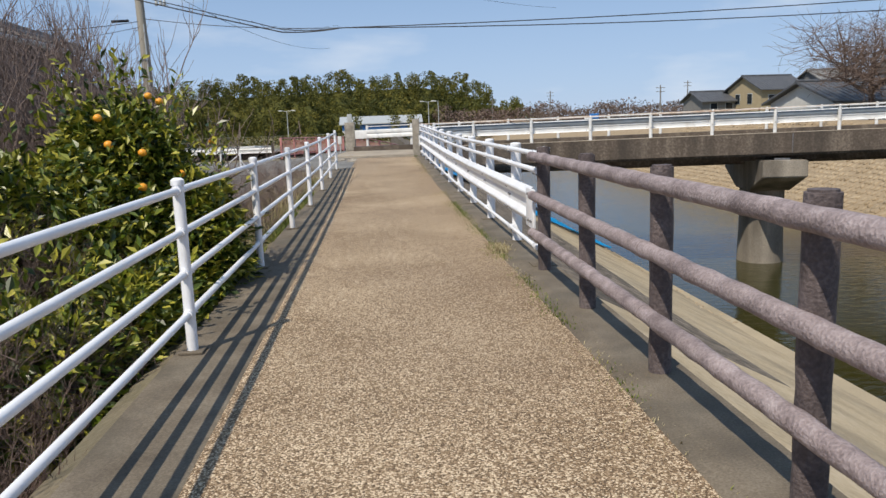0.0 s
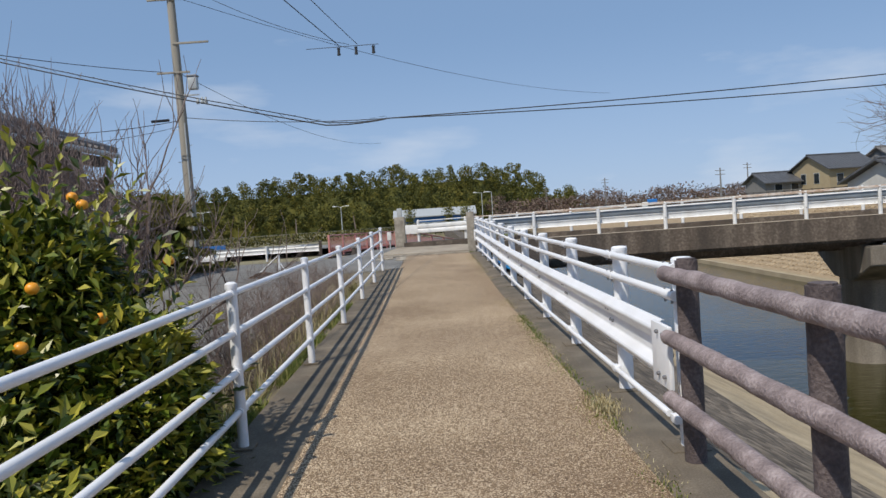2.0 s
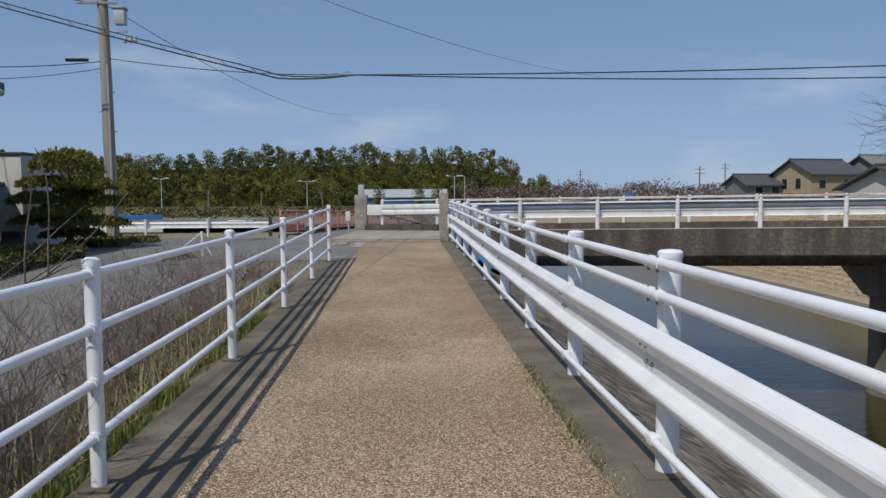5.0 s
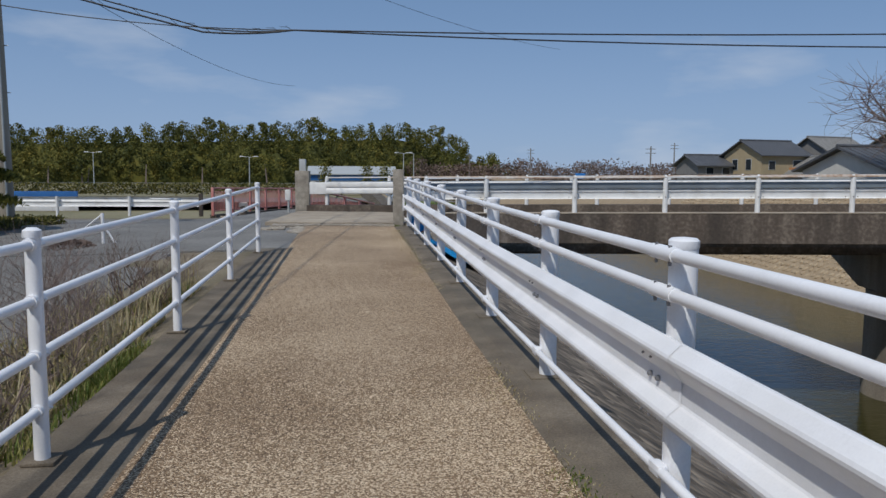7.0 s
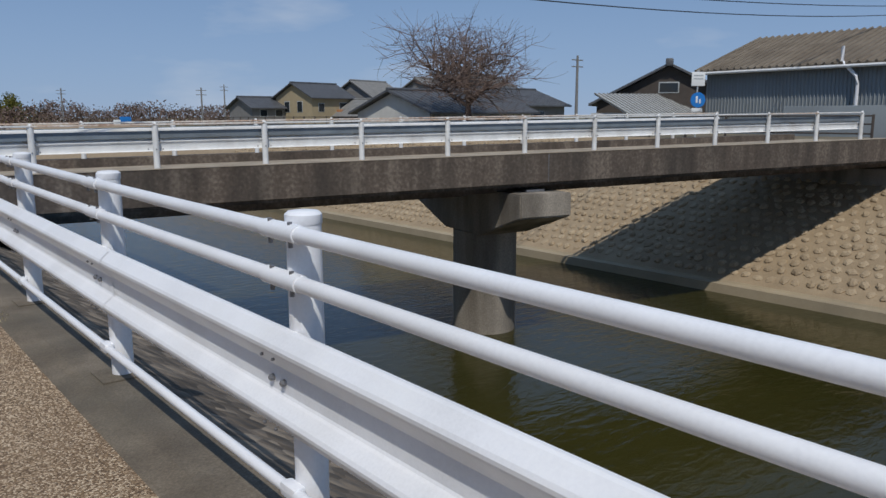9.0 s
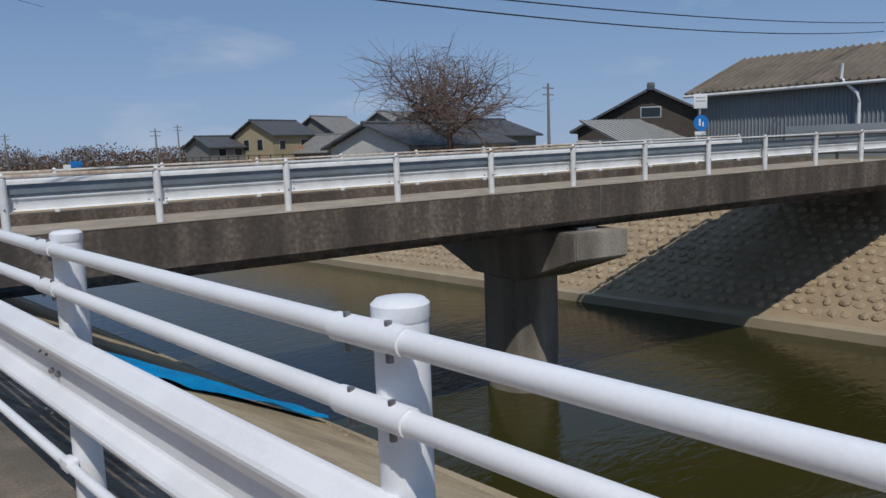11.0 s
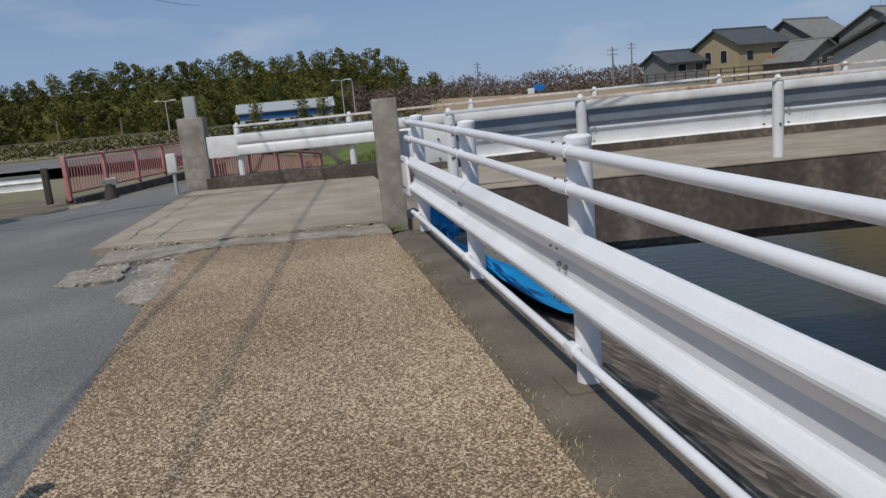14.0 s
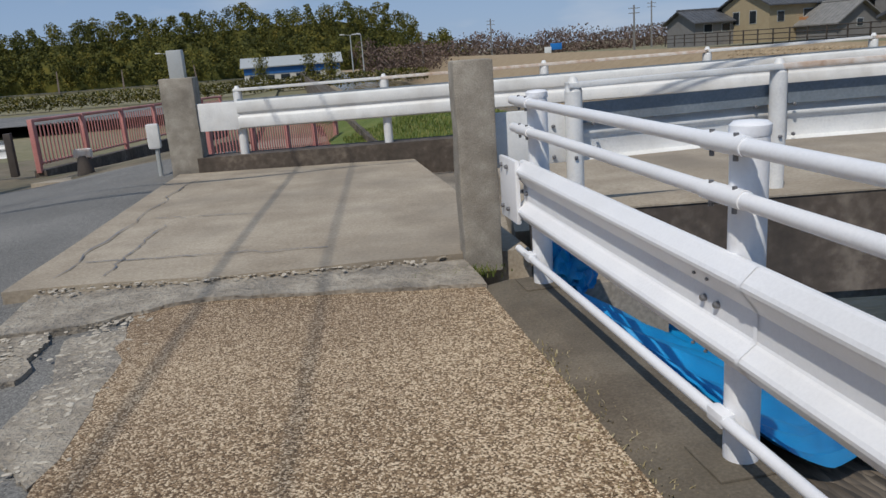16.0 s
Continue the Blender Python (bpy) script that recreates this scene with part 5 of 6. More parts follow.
plain_guard("guard_rail", [(-5.4 - 2.6 * i, 39.2 + 0.12 * i, -0.28 + 0.0 * i) for i in range(9)], "white steel guard rail along the far road edge")
plain_guard("guard_rail", [(-12 - 2.6 * i, 33.0 + 0.5 * i, -0.2) for i in range(5)], "white steel guard rail beside the side road")
barrier = thing("blue_barrier", "blue and white road-works barrier along the roadside", "barrier", at=(-13.2, 41.2, -0.35))
part("panel", boxed((0, 0, 0.75), (5.5, 0.08, 0.4), 0.02), BLUE, barrier)
part("skirt", boxed((0, 0.02, 0.35), (5.5, 0.06, 0.35), 0.02), WHITE_OLD, barrier, "white lower panel")
far_tail = part("rail_pipe", tube([(-6.6, 36.8, 0.45), (-5.2, 34.9, 0.5)], 0.03, 8), WHITE_OLD)
tagged(far_tail, "white pipe end of a roadside rail", "rail")

# ---- blue tarpaulin on the bank ----
tarp = thing("tarpaulin", "crumpled blue tarpaulin sheet draped down the bank", "tarpaulin")
tv, tf = [], []
nu, nv = 90, 72
for j in range(nv + 1):
    for i in range(nu + 1):
        u, v = i / nu, j / nv
        x = 1.70 + 6.6 * u
        near = 26.2 - 0.9 * smooth_step(x, 1.65, 2.1) + 0.6 * smooth_step(x, 2.0, 3.2) + 1.15 * smooth_step(x, 3.0, 9.0)
        far = 27.45 + 0.55 * u
        y = near + (far - near) * v + 0.15 * noise.noise((u * 5, v * 2, 1))
        fold = 0.05 * abs(math.sin(v * 24 + 4 * noise.noise((u * 6, v * 2, 2)) + u * 3)) ** 0.6 * (0.7 + 0.8 * noise.noise((u * 8, v * 4, 7))) + 0.026 * math.sin(v * 64 + u * 9 + 3 * noise.noise((u * 5, v * 3, 4)))
        tv.append((x, y, land(min(max(x, 1.62), 8.5), y) + 0.09 + fold + 0.05 * noise.noise((u * 11, v * 9, 3))))
for j in range(nv):
    for i in range(nu):
        tf.append((j * (nu + 1) + i, j * (nu + 1) + i + 1, (j + 1) * (nu + 1) + i + 1, (j + 1) * (nu + 1) + i))
raw("sheet", tv, tf, TARP, tarp, smooth=True)
bm = bmesh.new()
bmesh.ops.create_icosphere(bm, subdivisions=4, radius=0.19)
for v in bm.verts:
    d = v.co.normalized()
    v.co = v.co * (1 + 0.55 * abs(noise.noise(d * 3.1)) + 0.22 * noise.noise(d * 7)) * 1.0
    v.co.z *= 1.05
    v.co.x *= 0.8
bmesh.ops.translate(bm, vec=(1.68, 26.92, path_z(26.8) + 0.08), verts=bm.verts)
part("rolled_end", bm, TARP, tarp, "tied-up end of the blue sheet")
bm = tube([(1.62, 26.6, path_z(26.6) + 0.22), (1.75, 26.68, path_z(26.6) + 0.13), (1.9, 26.75, path_z(26.6) + 0.02)], 0.012, 6)
part("tie", bm, CABLE, tarp)
rub = random.Random(8)
rubble_v, rubble_f = [], []
for _ in range(130):
    x, y = rub.uniform(7.9, 8.8), rub.uniform(18, 31)
    k = rub.uniform(0.05, 0.16)
    m = Matrix.Translation((x, y, land(x, y))) @ Matrix.Rotation(rub.uniform(0, 6), 4, "Z") @ Matrix.Diagonal((k, k * 0.8, k * 0.7, 1))
    _, sv, sf = STONES[rub.randrange(8)]
    b = len(rubble_v)
    rubble_v += [m @ Vector(v) for v in sv]
    rubble_f += [tuple(b + q for q in f) for f in sf]
tagged(raw("rubble", rubble_v, rubble_f, STONE), "small loose stones on the near bank", "stones", kind="stuff")

# ---- asphalt patches and cracks at the road edge ----
for k, (poly, mt, nm) in enumerate((([(-1.84, 26.55), (-1.60, 26.42), (-1.22, 26.36), (-1.30, 27.05), (-1.80, 27.2)], BROKEN, "broken_patch"),
                                    ([(-1.12, 25.7), (-0.84, 25.3), (-0.80, 26.5), (-0.88, 27.0), (-1.16, 26.9), (-1.08, 26.4)], BROKEN, "broken_patch"))):
    bm = bmesh.new()
    jag = []
    for i in range(len(poly)):
        (x0, y0), (x1, y1) = poly[i], poly[(i + 1) % len(poly)]
        for q in range(6):
            t = q / 6
            jag.append((x0 + (x1 - x0) * t + random.uniform(-0.04, 0.04), y0 + (y1 - y0) * t + random.uniform(-0.04, 0.04)))
    top = [bm.verts.new((x, y, (path_z(y) - 0.004 if x > -1.6 else land(x, y) + 0.034) + 0.006)) for x, y in jag]
    low = [bm.verts.new((v.co.x, v.co.y, v.co.z - 0.06)) for v in top]
    bm.faces.new(top)
    for i in range(len(top)):
        j = (i + 1) % len(top)
        bm.faces.new((low[i], low[j], top[j], top[i]))
    bmesh.ops.recalc_face_normals(bm, faces=bm.faces[:])
    tagged(part(nm, bm, mt, smooth=False), "broken pale concrete patch in the asphalt edge", "patch", kind="structure")
chip = random.Random(31)
chip_v, chip_f = [], []
for _ in range(900):
    zone = chip.random()
    if zone < 0.45:
        x, y = -0.96 + chip.gauss(0, 0.08), 27.3 - 1.9 * chip.random() ** 1.6
    elif zone < 0.7:
        x, y = chip.uniform(-1.8, -1.25), chip.uniform(26.45, 27.15)
    else:
        x = chip.uniform(-1.6, 1.1)
        y = 27.64 - 0.137 * x + chip.gauss(0, 0.05)
    k = chip.uniform(0.006, 0.026)
    z = 0.205 if zone >= 0.7 else path_z(y) + 0.004 if x > -1.6 else land(x, y) + 0.045
    m = Matrix.Translation((x, y, z)) @ Matrix.Rotation(chip.uniform(0, 6.28), 4, "Z") @ Matrix.Diagonal((k * chip.uniform(0.8, 3.0), k * chip.uniform(0.7, 1.6), k * 0.4, 1))
    _, sv, sf = STONES[chip.randrange(8)]
    b = len(chip_v)
    chip_v += [m @ Vector(v) for v in sv]
    chip_f += [tuple(b + q for q in f) for f in sf]
tagged(raw("rubble", chip_v, chip_f, CHIPS), "pale crumbled concrete chips at the broken path edge", "rubble", kind="stuff")
cr = random.Random(3)
for k, (p0, p1) in enumerate((((-1.45, 28.5), (0.3, 28.1)), ((-1.55, 28.1), (-1.12, 32.3)), ((-1.05, 29.6), (-1.2, 28.0)), ((-1.2, 30.0), (-0.2, 29.7)))):
    pts = []
    for i in range(25):
        t = i / 24
        wob = 0.07 * noise.noise((i * 0.35, k * 7.0, 1)) + cr.uniform(-0.012, 0.012)
        pts.append((p0[0] + (p1[0] - p0[0]) * t + wob, p0[1] + (p1[1] - p0[1]) * t + wob))
    vs, fs = [], []
    for i, (x, y) in enumerate(pts):
        w = cr.uniform(0.0015, 0.009)
        dx, dy = (0, w) if abs(p1[0] - p0[0]) > abs(p1[1] - p0[1]) else (w, 0)
        vs += [(x - dx, y - dy, 0.2265), (x + dx, y + dy, 0.2265)]
        if i:
            fs.append((2 * i - 2, 2 * i - 1, 2 * i + 1, 2 * i))
    tagged(raw("crack", vs, fs, BOLT), "dark crack in the concrete slab", "crack", kind="structure")

# ---- houses, trees and poles beyond the river ----
house((53.6, 103.5, 0.0), 12, 7.2, 7.0, 3.9, 1.7, WALL_TAN, TILE,
      [("f", -2.0, 2.6, 0.9, 1.0), ("f", 2.2, 2.7, 1.8, 1.0), ("l", -1.2, 2.7, 0.9, 1.3), ("l", 1.3, 2.7, 0.9, 1.3)], "tan house with a dark tiled roof and solar panels",
      extra=[("balcony", (2.2, -3.9, 1.9), (3.0, 0.9, 0.9), WALL_WARM)])
house((63.4, 105.0, 0.0), 18, 7.4, 7.4, 4.0, 2.2, WALL_GREY, TILE_GREY, [("f", -1.6, 2.6, 1.2, 1.0), ("l", 0.5, 2.8, 1.0, 0.9)], "grey house with a steep grey tiled roof")
house((58.2, 98.6, 0.0), 102, 6.0, 6.4, 1.6, 1.9, WALL_GREY, TILE_GREY, [("l", 0.0, 1.4, 0.8, 0.7)], "small grey gabled annex")
house((70.0, 97.5, 0.0), 15, 9.5, 8.4, 4.0, 2.4, WALL_GREY, TILE_GREY, [("f", -3.0, 2.6, 0.9, 1.2), ("f", 0.4, 2.6, 2.2, 1.2), ("f", 3.4, 2.6, 1.0, 1.2), ("l", 1.4, 2.6, 1.0, 1.2)], "long grey house with a pale hipped tile roof",
      extra=[("balcony", (1.0, -4.5, 1.8), (4.0, 0.8, 0.8), WALL_WARM)])
house((47.2, 107.0, 0.0), 5, 5.4, 5.6, 2.6, 1.2, WALL_GREY, TILE, [("f", -1.0, 1.9, 1.0, 0.8), ("f", 1.3, 1.9, 1.0, 0.8)], "low dark house with a tiled roof")
house((36.5, 55.5, -0.2), 8, 11.0, 7.0, 1.9, 1.3, WALL_WHITE, TILE, [("f", 1.0, 1.2, 1.6, 0.9)], "low house under a wide dark tiled roof")
house((50.0, 66.0, -0.2), 5, 14.0, 8.0, 2.6, 1.4, WALL_GREY, TILE, [("f", 3.0, 1.6, 1.6, 0.9)], "long dark-roofed house among other roofs")
house((62.0, 80.0, -0.2), 25, 9.0, 7.0, 4.6, 1.6, WALL_GREY, TILE, [("f", 0, 3.4, 2.0, 1.0)], "two-storey house with a dark roof")
tiled = house((49.3, 45.3, 0.0), 31, 8.4, 9.6, 2.3, 2.4, WALL_DARK, TILE, [("l", 0.0, 3.3, 1.2, 0.6)], "dark traditional house with an ornate tiled gable")
part("gable_end_tile", boxed((-4.7, 0, 4.95), (0.3, 0.5, 0.5), 0.1), TILE, tiled, "ornamental ridge-end tile")
lean = thing("lean_to_roof", "ribbed grey metal lean-to roof before the tiled house", "roof", at=(0, 0, 0))
LA, LB, LC = Vector((38.3, 40.6, 1.35)), Vector((49.5, 41.4, 1.5)), Vector((0.6, 2.6, 1.35))
part("roof", extrude_profile([(0, 0), (-2.7, 1.35), (-2.7, 1.43), (0, 0.08)], LA, LB), METAL, lean)
for i in range(26):
    p = LA.lerp(LB, i / 25)
    d = (LB - LA).normalized()
    s = d.cross(Vector((0, 0, 1))).normalized()
    part("rib", tube([p + Vector((0, 0, 0.1)), p - s * 2.7 + Vector((0, 0, 1.45))], 0.045, 6), TILE_GREY, lean)
part("wall", boxed((44, 42.6, 0.6), (11, 2.5, 2.0), 0.02), WALL_WHITE, lean)

# warehouse with a corrugated wall
ware = thing("warehouse", "blue-grey corrugated warehouse with a brown roof", "warehouse", at=(39.0, 36.2, 0.0), rz=-94)
part("wall", boxed((14.5, 5.5, 1.9), (29, 11, 3.8), 0.02), SHEET, ware)
part("roof", gable_roof(None, 29.0, 11.0, 3.85, 1.9, over=0.45, thick=0.14), TILE_BROWN, ware).matrix_local = pose(14.5, 5.5, 0)
part("gutter", tube([(-0.5, -0.5, 3.68), (29.5, -0.5, 3.68)], 0.08, 8), WHITE_OLD, ware, "pale gutter")
bm = bmesh.new()
for i in range(150):
    ring_tube(bm, [(0.1 + 0.19 * i, -0.03, 0.2), (0.1 + 0.19 * i, -0.03, 3.6)], 0.03, 4, cap=False)
part("corrugations", bm, SHEET, ware)
bm = bmesh.new()
for i in range(75):
    x = -0.4 + 0.4 * i
    ring_tube(bm, [(x, -0.5, 3.83), (x, 5.5, 5.93)], 0.09, 5)
part("roof_corrugations", bm, TILE_BROWN, ware)
part("downpipe", tube([(7.6, -0.4, 4.6), (7.6, -0.4, 3.9), (8.3, -0.35, 3.2), (8.35, -0.3, 2.8), (8.35, -0.3, 0.2)], 0.08, 8), WHITE, ware, "white bent vent pipe")
fence_panel = part("sheet_fence", boxed((36.6, 26.0, 0.9), (0.1, 9, 1.9), 0.02, None), SHEET)
tagged(fence_panel, "grey slatted sheet fence before the warehouse", "fence")

# round sign
sign = thing("road_sign", "round blue road sign under a small white plate", "road sign", at=(31.6, 32.1, 0.3))
part("pole", tube([(0, 0, 0), (0, 0, 3.15)], 0.035, 8), METAL, sign)
disc = part("disc", tube([(0, 0.0, 1.82), (0, -0.03, 1.82)], 0.34, 28), SIGN_BLUE, sign, "round blue sign face")
disc.matrix_local = Matrix.Translation((-0.02, -0.06, 0)) @ Matrix.Rotation(radians(-35), 4, "Z")
for nm, c, s in (("figure", (-0.07, -0.045, 1.84), (0.09, 0.01, 0.30)), ("figure", (0.08, -0.045, 1.76), (0.07, 0.01, 0.2))):
    part(nm, boxed(c, s, 0.004), SIGN_WHITE, disc, "plain white shape")
plate = part("plate", boxed((0, -0.05, 2.75), (0.62, 0.03, 0.62), 0.01), SIGN_WHITE, sign, "white rectangular plate with dark bars")
plate.matrix_local = Matrix.Rotation(radians(-35), 4, "Z")
for z in (2.9, 2.76):
    part("bar", boxed((0, -0.07, z), (0.44, 0.008, 0.05)), METAL, plate)
part("plate", boxed((0, -0.05, 1.38), (0.5, 0.03, 0.16), 0.01), SIGN_WHITE, sign).matrix_local = Matrix.Rotation(radians(-35), 4, "Z")

# low railing along the far bank road
bank_fence = thing("bank_fence", "dark low railing along the far bank road", "railing")
for i in range(34):
    x, y = 30.2 + 0.12 * i, 24.0 + 2.0 * i
    part("post", boxed((x, y, 0.95), (0.08, 0.08, 1.0), 0.01), WALL_DARK, bank_fence)
for h in (0.75, 1.1, 1.4):
    part("rail", tube([(30.2, 24, h), (30.2 + 0.12 * 33, 90, h)], 0.035, 6), WALL_DARK, bank_fence)


def bare_tree(at, h, r, seed, label, name="tree", levels=4, kids=4, spread=0.95, mat=BARK, up=0.35, ratio=(0.5, 0.8)):
    ob = thing(name, label, "tree")
    vs, fs, _ = branches(at, h, spread, levels, seed, r, kids=kids, up=up, twist=0.3, stems=1, ratio=ratio)
    raw("trunk", vs, fs, mat, ob)
    return ob


bare_tree((32.6, 48.6, 0.2), 3.2, 0.27, 73, "spreading leafless cherry tree on the far bank", "cherry_tree", levels=4, kids=6, spread=1.9, up=0.15, ratio=(0.68, 0.95), mat=TWIG)
for k, (x, y, h) in enumerate(((36, 150, 3.2), (48, 158, 3.0), (24, 170, 2.6), (58, 150, 2.6), (40, 190, 3.0), (15, 210, 3.2))):
    bare_tree((x, y, -1.3), h, 0.2, 80 + k, "leafless tree far beyond the bridge", "bare_tree", levels=3, kids=5, mat=TWIG)

# distant scrub and hedges
rnd = random.Random(91)
scrub = []
for _ in range(24000):
    x = rnd.uniform(14, 95)
    y = 175 + rnd.gauss(0, 8)
    top = 3.4 + 1.9 * noise.noise((x * 0.12, 0, 4)) + 0.8 * noise.noise((x * 0.5, 0, 9))
    scrub.append(((x, y, -1.4 + rnd.random() ** 1.4 * (top + 1.4)), (0, -0.4, 0.6)))
tagged(leaf_cloud("scrub", scrub, 0.55, TWIG, seed=92, aspect=0.6), "brown winter scrub along the far river bend", "scrub", kind="stuff")
hl = []
for _ in range(15000):
    x = rnd.uniform(-75, 16)
    hl.append(((x, 112 + rnd.gauss(0, 0.7) + 0.1 * x, -1.4 + rnd.random() * (1.25 + 0.25 * noise.noise((x * 0.3, 0, 0)))), (0, -0.4, 0.6)))
tagged(leaf_cloud("far_hedge", hl, 0.32, HEDGE, seed=93, aspect=0.7), "long low green hedge below the woods", "hedge", kind="stuff")
far_road = raw("road", [(-120, 60, -0.62), (9, 72, -0.95), (9, 92, -1.28), (-120, 96, -1.3)], [(0, 1, 2, 3)], ASPH)
tagged(far_road, "grey asphalt road beyond the side path", "road", kind="structure")

# ---- wooded hill ----
rnd = random.Random(101)
wv, wf = [], []


def ridge(x):
    pts = [(-170, 9), (-120, 11), (-95, 12.3), (-73, 11.8), (-60, 11.0), (-52, 13.0), (-36, 13.6), (-24, 13.0), (-11.5, 14.6), (-5, 13.2), (4, 13.2), (14.5, 14.0), (22, 12.6), (28, 11.0), (33.5, 8.0), (36, 4.5), (38, 2)]
    for (x0, z0), (x1, z1) in zip(pts, pts[1:]):
        if x0 <= x <= x1:
            return z0 + (z1 - z0) * (x - x0) / (x1 - x0)
    return 6.0


def clump(c, r, n, size, flat=0.75):
    for _ in range(n):
        d = Vector((rnd.gauss(0, 1), rnd.gauss(0, 1), rnd.gauss(0, 1))).normalized()
        p = c + Vector((d.x * r, d.y * r, d.z * r * flat)) * rnd.random() ** 0.3
        s = size * rnd.uniform(0.5, 1.3)
        a = (d * 0.7 + Vector((rnd.gauss(0, 1), rnd.gauss(0, 1), rnd.gauss(0, 1)))).normalized()
        u = a.orthogonal().normalized()
        w = a.cross(u)
        b = len(wv)
        wv.extend([p + u * s, p + w * s * 0.7, p - u * s * 0.9, p - w * s * 0.8])
        wf.append((b, b + 1, b + 2, b + 3))


for row, (yy, hh) in enumerate(((206, 0.50), (213, 0.74), (222, 0.92), (230, 1.0))):
    x = -168.0
    while x < 37:
        crown = rnd.uniform(2.0, 3.6)
        x += crown * rnd.uniform(1.0, 1.5)
        top = (ridge(x) * 1.04 + 1.2) * hh + rnd.uniform(-0.9, 0.9) + 1.2 * noise.noise((x * 0.15, row, 0))
        y = yy + rnd.uniform(-3, 3)
        tall = rnd.random() < 0.16
        if tall:
            top += 1.0
            crown *= 0.7
        for q in range(9 if row < 2 else 7):
            a = rnd.uniform(0, 6.28)
            k = q / 8
            z = top - crown * 0.35 - k * (top + 0.2 if row < 2 else min(top, 8.0)) * 0.85
            wide = crown * (0.35 + 0.75 * min(1.0, k * 2.2))
            clump(Vector((x + math.cos(a) * wide * 0.7, y + math.sin(a) * wide * 0.6, z)), crown * rnd.uniform(0.42, 0.62), 95, 0.25)
woods = tagged(raw("woods", wv, wf, WOODS), "dense mixed pine woods on a low hill", "woods", kind="stuff")
trunks_v, trunks_f = [], []
for _ in range(22):
    x = rnd.uniform(-120, 34)
    a = Vector((x, 203.5 + rnd.uniform(-1, 2), -1.5))
    b = a + Vector((rnd.uniform(-0.5, 0.5), 0, rnd.uniform(3, 5)))
    i = len(trunks_v)
    for p, r in ((a, 0.2), (b, 0.1)):
        trunks_v += [p + Vector((-r, -r, 0)), p + Vector((r, -r, 0)), p + Vector((0, r, 0))]
    trunks_f += [(i, i + 1, i + 4, i + 3), (i + 1, i + 2, i + 5, i + 4), (i + 2, i, i + 3, i + 5)]
tagged(raw("trunks", trunks_v, trunks_f, BARK), "slim pine trunks at the edge of the woods", "trunks", kind="stuff")
hill = raw("hill", [(-175, 229, -1.5), (-175, 229, 7), (-60, 232, 9.5), (14, 232, 11.0), (30, 230, 7), (36, 229, -1.5)], [(0, 1, 2, 3, 4, 5)], WOODS)
tagged(hill, "dark wooded slope behind the trees", "hill", kind="structure")

# long building with a blue band, street lamps, far town
depot = thing("long_building", "long low building with a grey roof and blue band", "building", at=(0.5, 152, -1.4))
part("wall", boxed((0, 0, 1.3), (15, 6, 2.6), 0.03), WALL_WHITE, depot)
part("roof", gable_roof(None, 15, 6, 2.65, 1.2, over=0.5, thick=0.15), METAL, depot)
part("band", boxed((0, -3.03, 1.9), (15, 0.08, 1.0), 0.02), BLUE, depot, "blue painted band")
for i in range(6):
    part("window", boxed((-6 + 2.4 * i, -3.04, 0.9), (1.4, 0.08, 0.7), 0.01), GLASS, depot)
for k, (x, y, r) in enumerate(((-4.0, 140, 1.0), (3.0, 141, 0.9), (6.0, 139, 1.1))):
    tr = thing("young_pine", "young dark green tree before the long building", "tree")
    tv2, tf2, tips = branches((x, y, -1.45), 1.6, 0.6, 1, 120 + k, 0.09, kids=4)
    raw("trunk", tv2, tf2, BARK, tr)
    r2 = random.Random(k)
    sp = [(Vector((x + r2.gauss(0, 0.5 * r), y + r2.gauss(0, 0.5 * r), -0.6 + r2.random() ** 1.3 * 3.2)), (0, 0, 0.5)) for _ in range(700)]
    leaf_cloud("crown", sp, 0.4, PINE, tr, seed=k)


def street_lamp(x, y, h, double):
    ob = thing("street_lamp", "slim street lamp at the edge of the woods", "street lamp", "street lamps by the woods", at=(x, y, -1.4))
    part("pole", tube([(0, 0, 0), (0, 0, h)], [0.09, 0.05], 8), METAL, ob)
    for s in ((-1, 1) if double else (-1,)):
        part("arm", tube([(0, 0, h), (0.9 * s, 0, h + 0.12)], 0.035, 6), METAL, ob)
        part("lamp_head", boxed((1.0 * s, 0, h + 0.12), (0.55, 0.2, 0.12), 0.03), WHITE_OLD, ob)


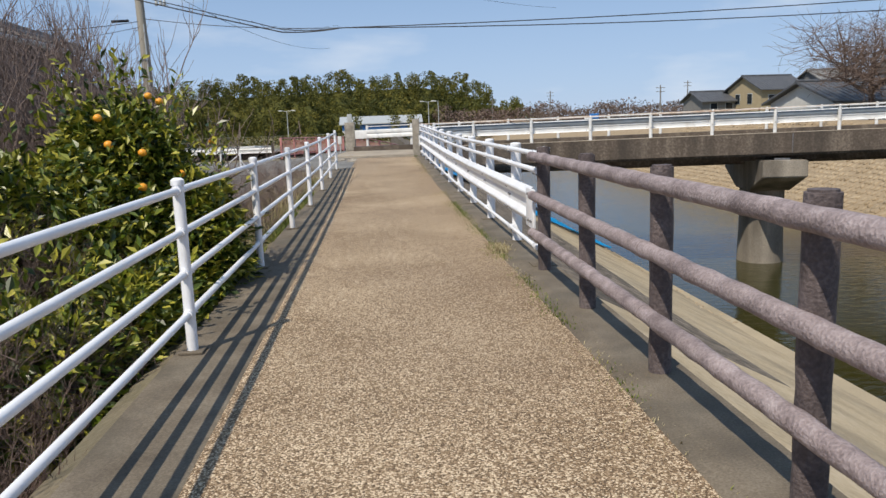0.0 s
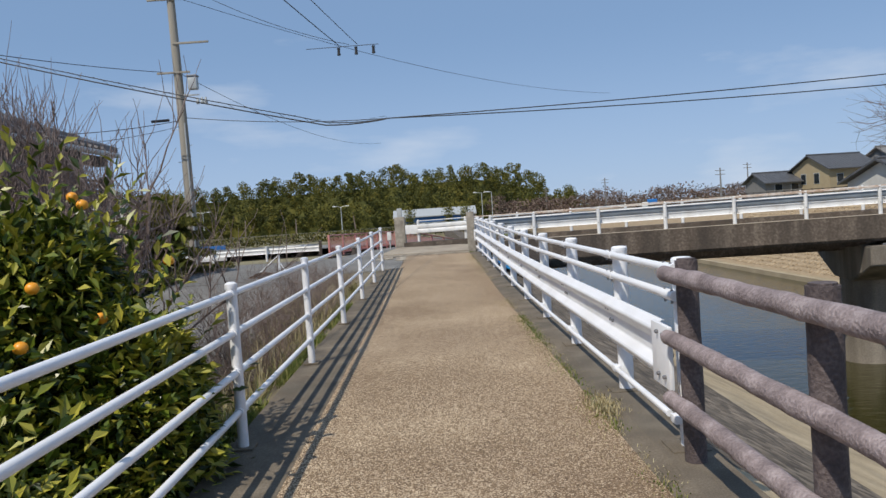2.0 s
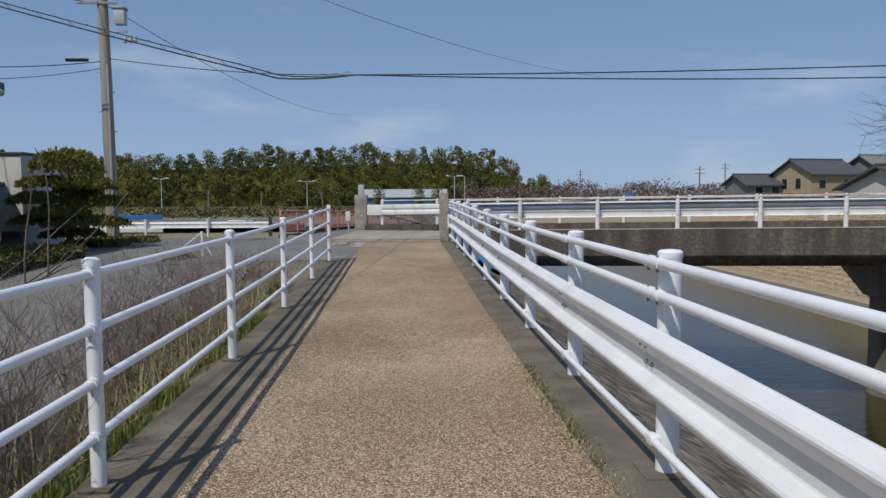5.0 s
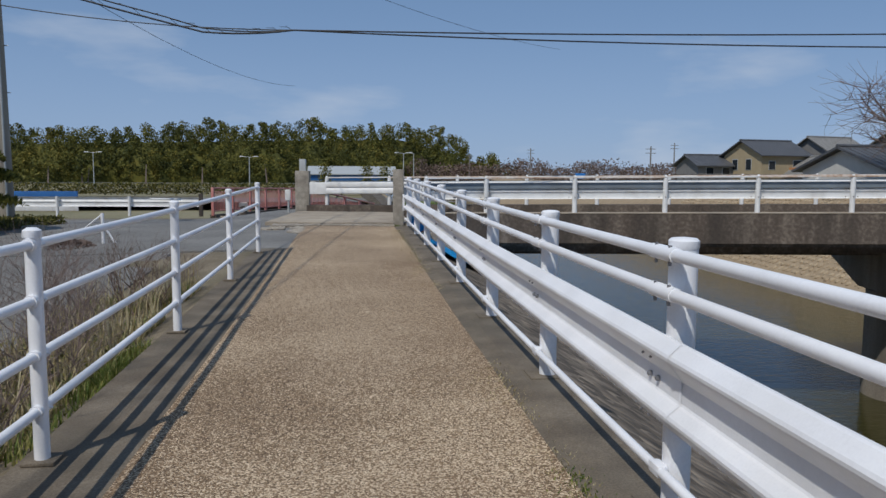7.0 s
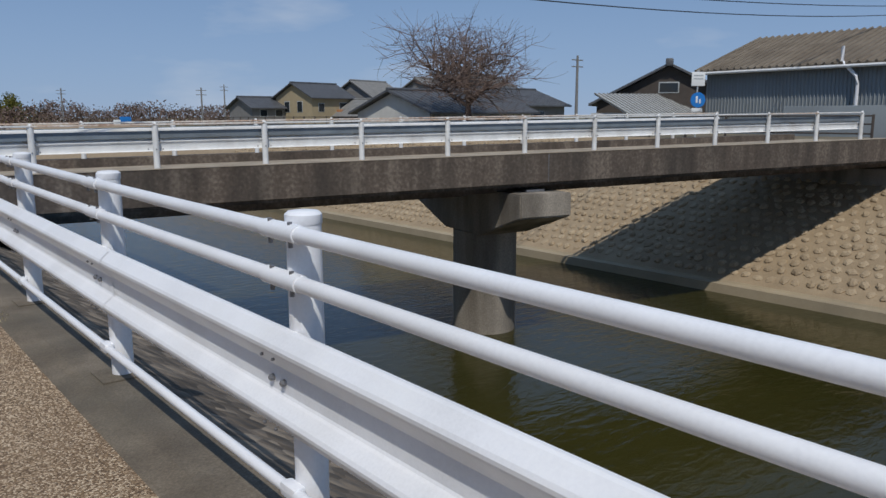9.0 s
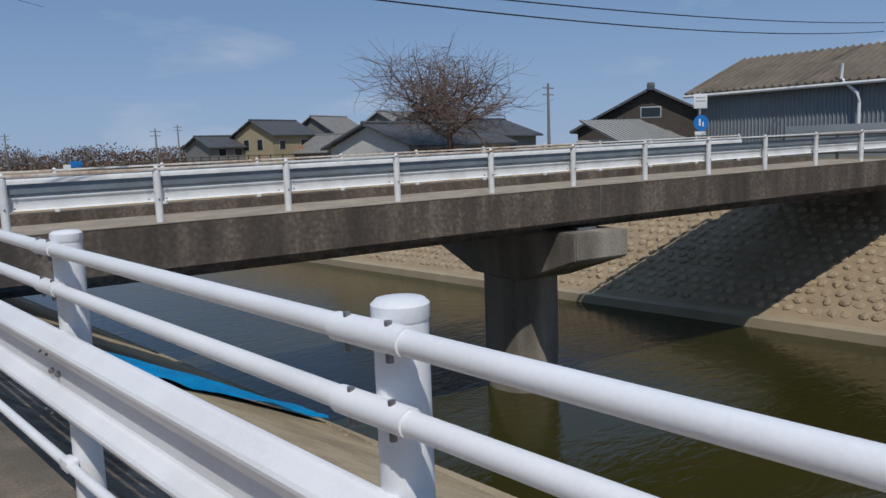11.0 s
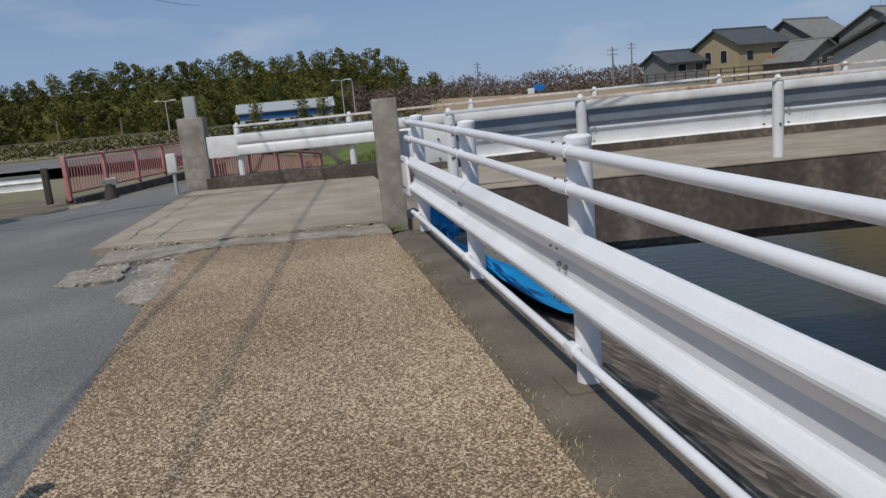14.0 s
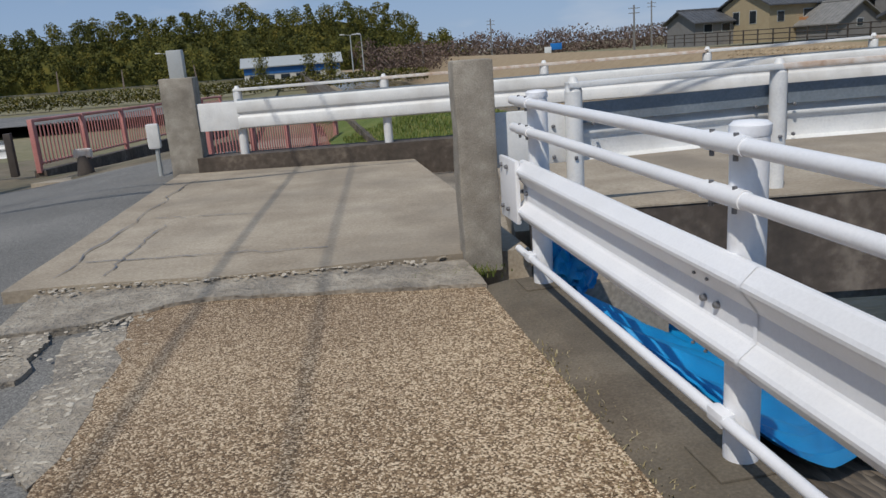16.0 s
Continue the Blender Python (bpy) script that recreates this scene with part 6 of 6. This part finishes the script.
for x, y, h, dbl in ((7.8, 120, 5.6, True), (-13.9, 120, 4.9, True), (-38, 130, 5.6, True), (-62, 128, 5.2, True), (10.5, 135, 6.0, False)):
    street_lamp(x, y, h, dbl)


def plain_pole(x, y, h, z=-0.5):
    ob = thing("utility_pole", "distant dark utility pole with short crossarms", "utility pole", "distant poles", at=(x, y, z))
    part("shaft", tube([(0, 0, 0), (0, 0, h)], [0.17, 0.10], 8), WALL_GREY, ob)
    for k in (0.4, 1.0):
        part("crossarm", boxed((0, 0, h - k), (1.5, 0.09, 0.09)), WALL_GREY, ob)


for x, y, h in ((59, 144, 7.6), (36, 160, 7.0), (26, 175, 6.0), (56, 60, 7.4), (44, 118, 6.0), (45, 64, 5.0)):
    plain_pole(x, y, h)
mast = thing("antenna_mast", "thin roof aerial mast with short cross rods", "antenna", at=(50.5, 66, 2.6))
part("mast", tube([(0, 0, 0), (0, 0, 3.4)], 0.05, 6), METAL, mast)
for z, l in ((3.3, 0.7), (2.9, 1.1), (2.5, 0.8), (2.1, 1.2), (1.7, 0.6)):
    part("rod", tube([(-l / 2, 0, z), (l / 2, 0.1, z)], 0.03, 5), METAL, mast)
town = random.Random(55)
for k in range(9):
    x = 30 + 6.0 * k + town.uniform(-2, 2)
    y = 330 + town.uniform(-20, 30)
    ob = thing("far_building", "tiny pale town building on the horizon", "building", "far town", at=(x, y, -2))
    w, h = town.uniform(4, 9), town.uniform(2.5, 5.5)
    part("wall", boxed((0, 0, h / 2), (w, 5, h), 0.05), WALL_WHITE if town.random() < 0.6 else WALL_GREY, ob)
    part("roof", boxed((0, 0, h + 0.15), (w + 0.6, 5.6, 0.3), 0.05), TILE_GREY, ob)
billboard = thing("billboard", "small blue and white signboard on a dark stand", "signboard", at=(33, 118, -0.8))
part("stand", boxed((0, 0.1, 1.0), (0.4, 0.3, 2.4), 0.02), WALL_DARK, billboard)
part("face", boxed((0.4, -0.1, 1.9), (1.5, 0.12, 0.8), 0.03), SIGN_BLUE, billboard, "blue face")
part("lower_face", boxed((-0.7, -0.12, 1.5), (0.9, 0.12, 0.8), 0.03), SIGN_WHITE, billboard, "white face")
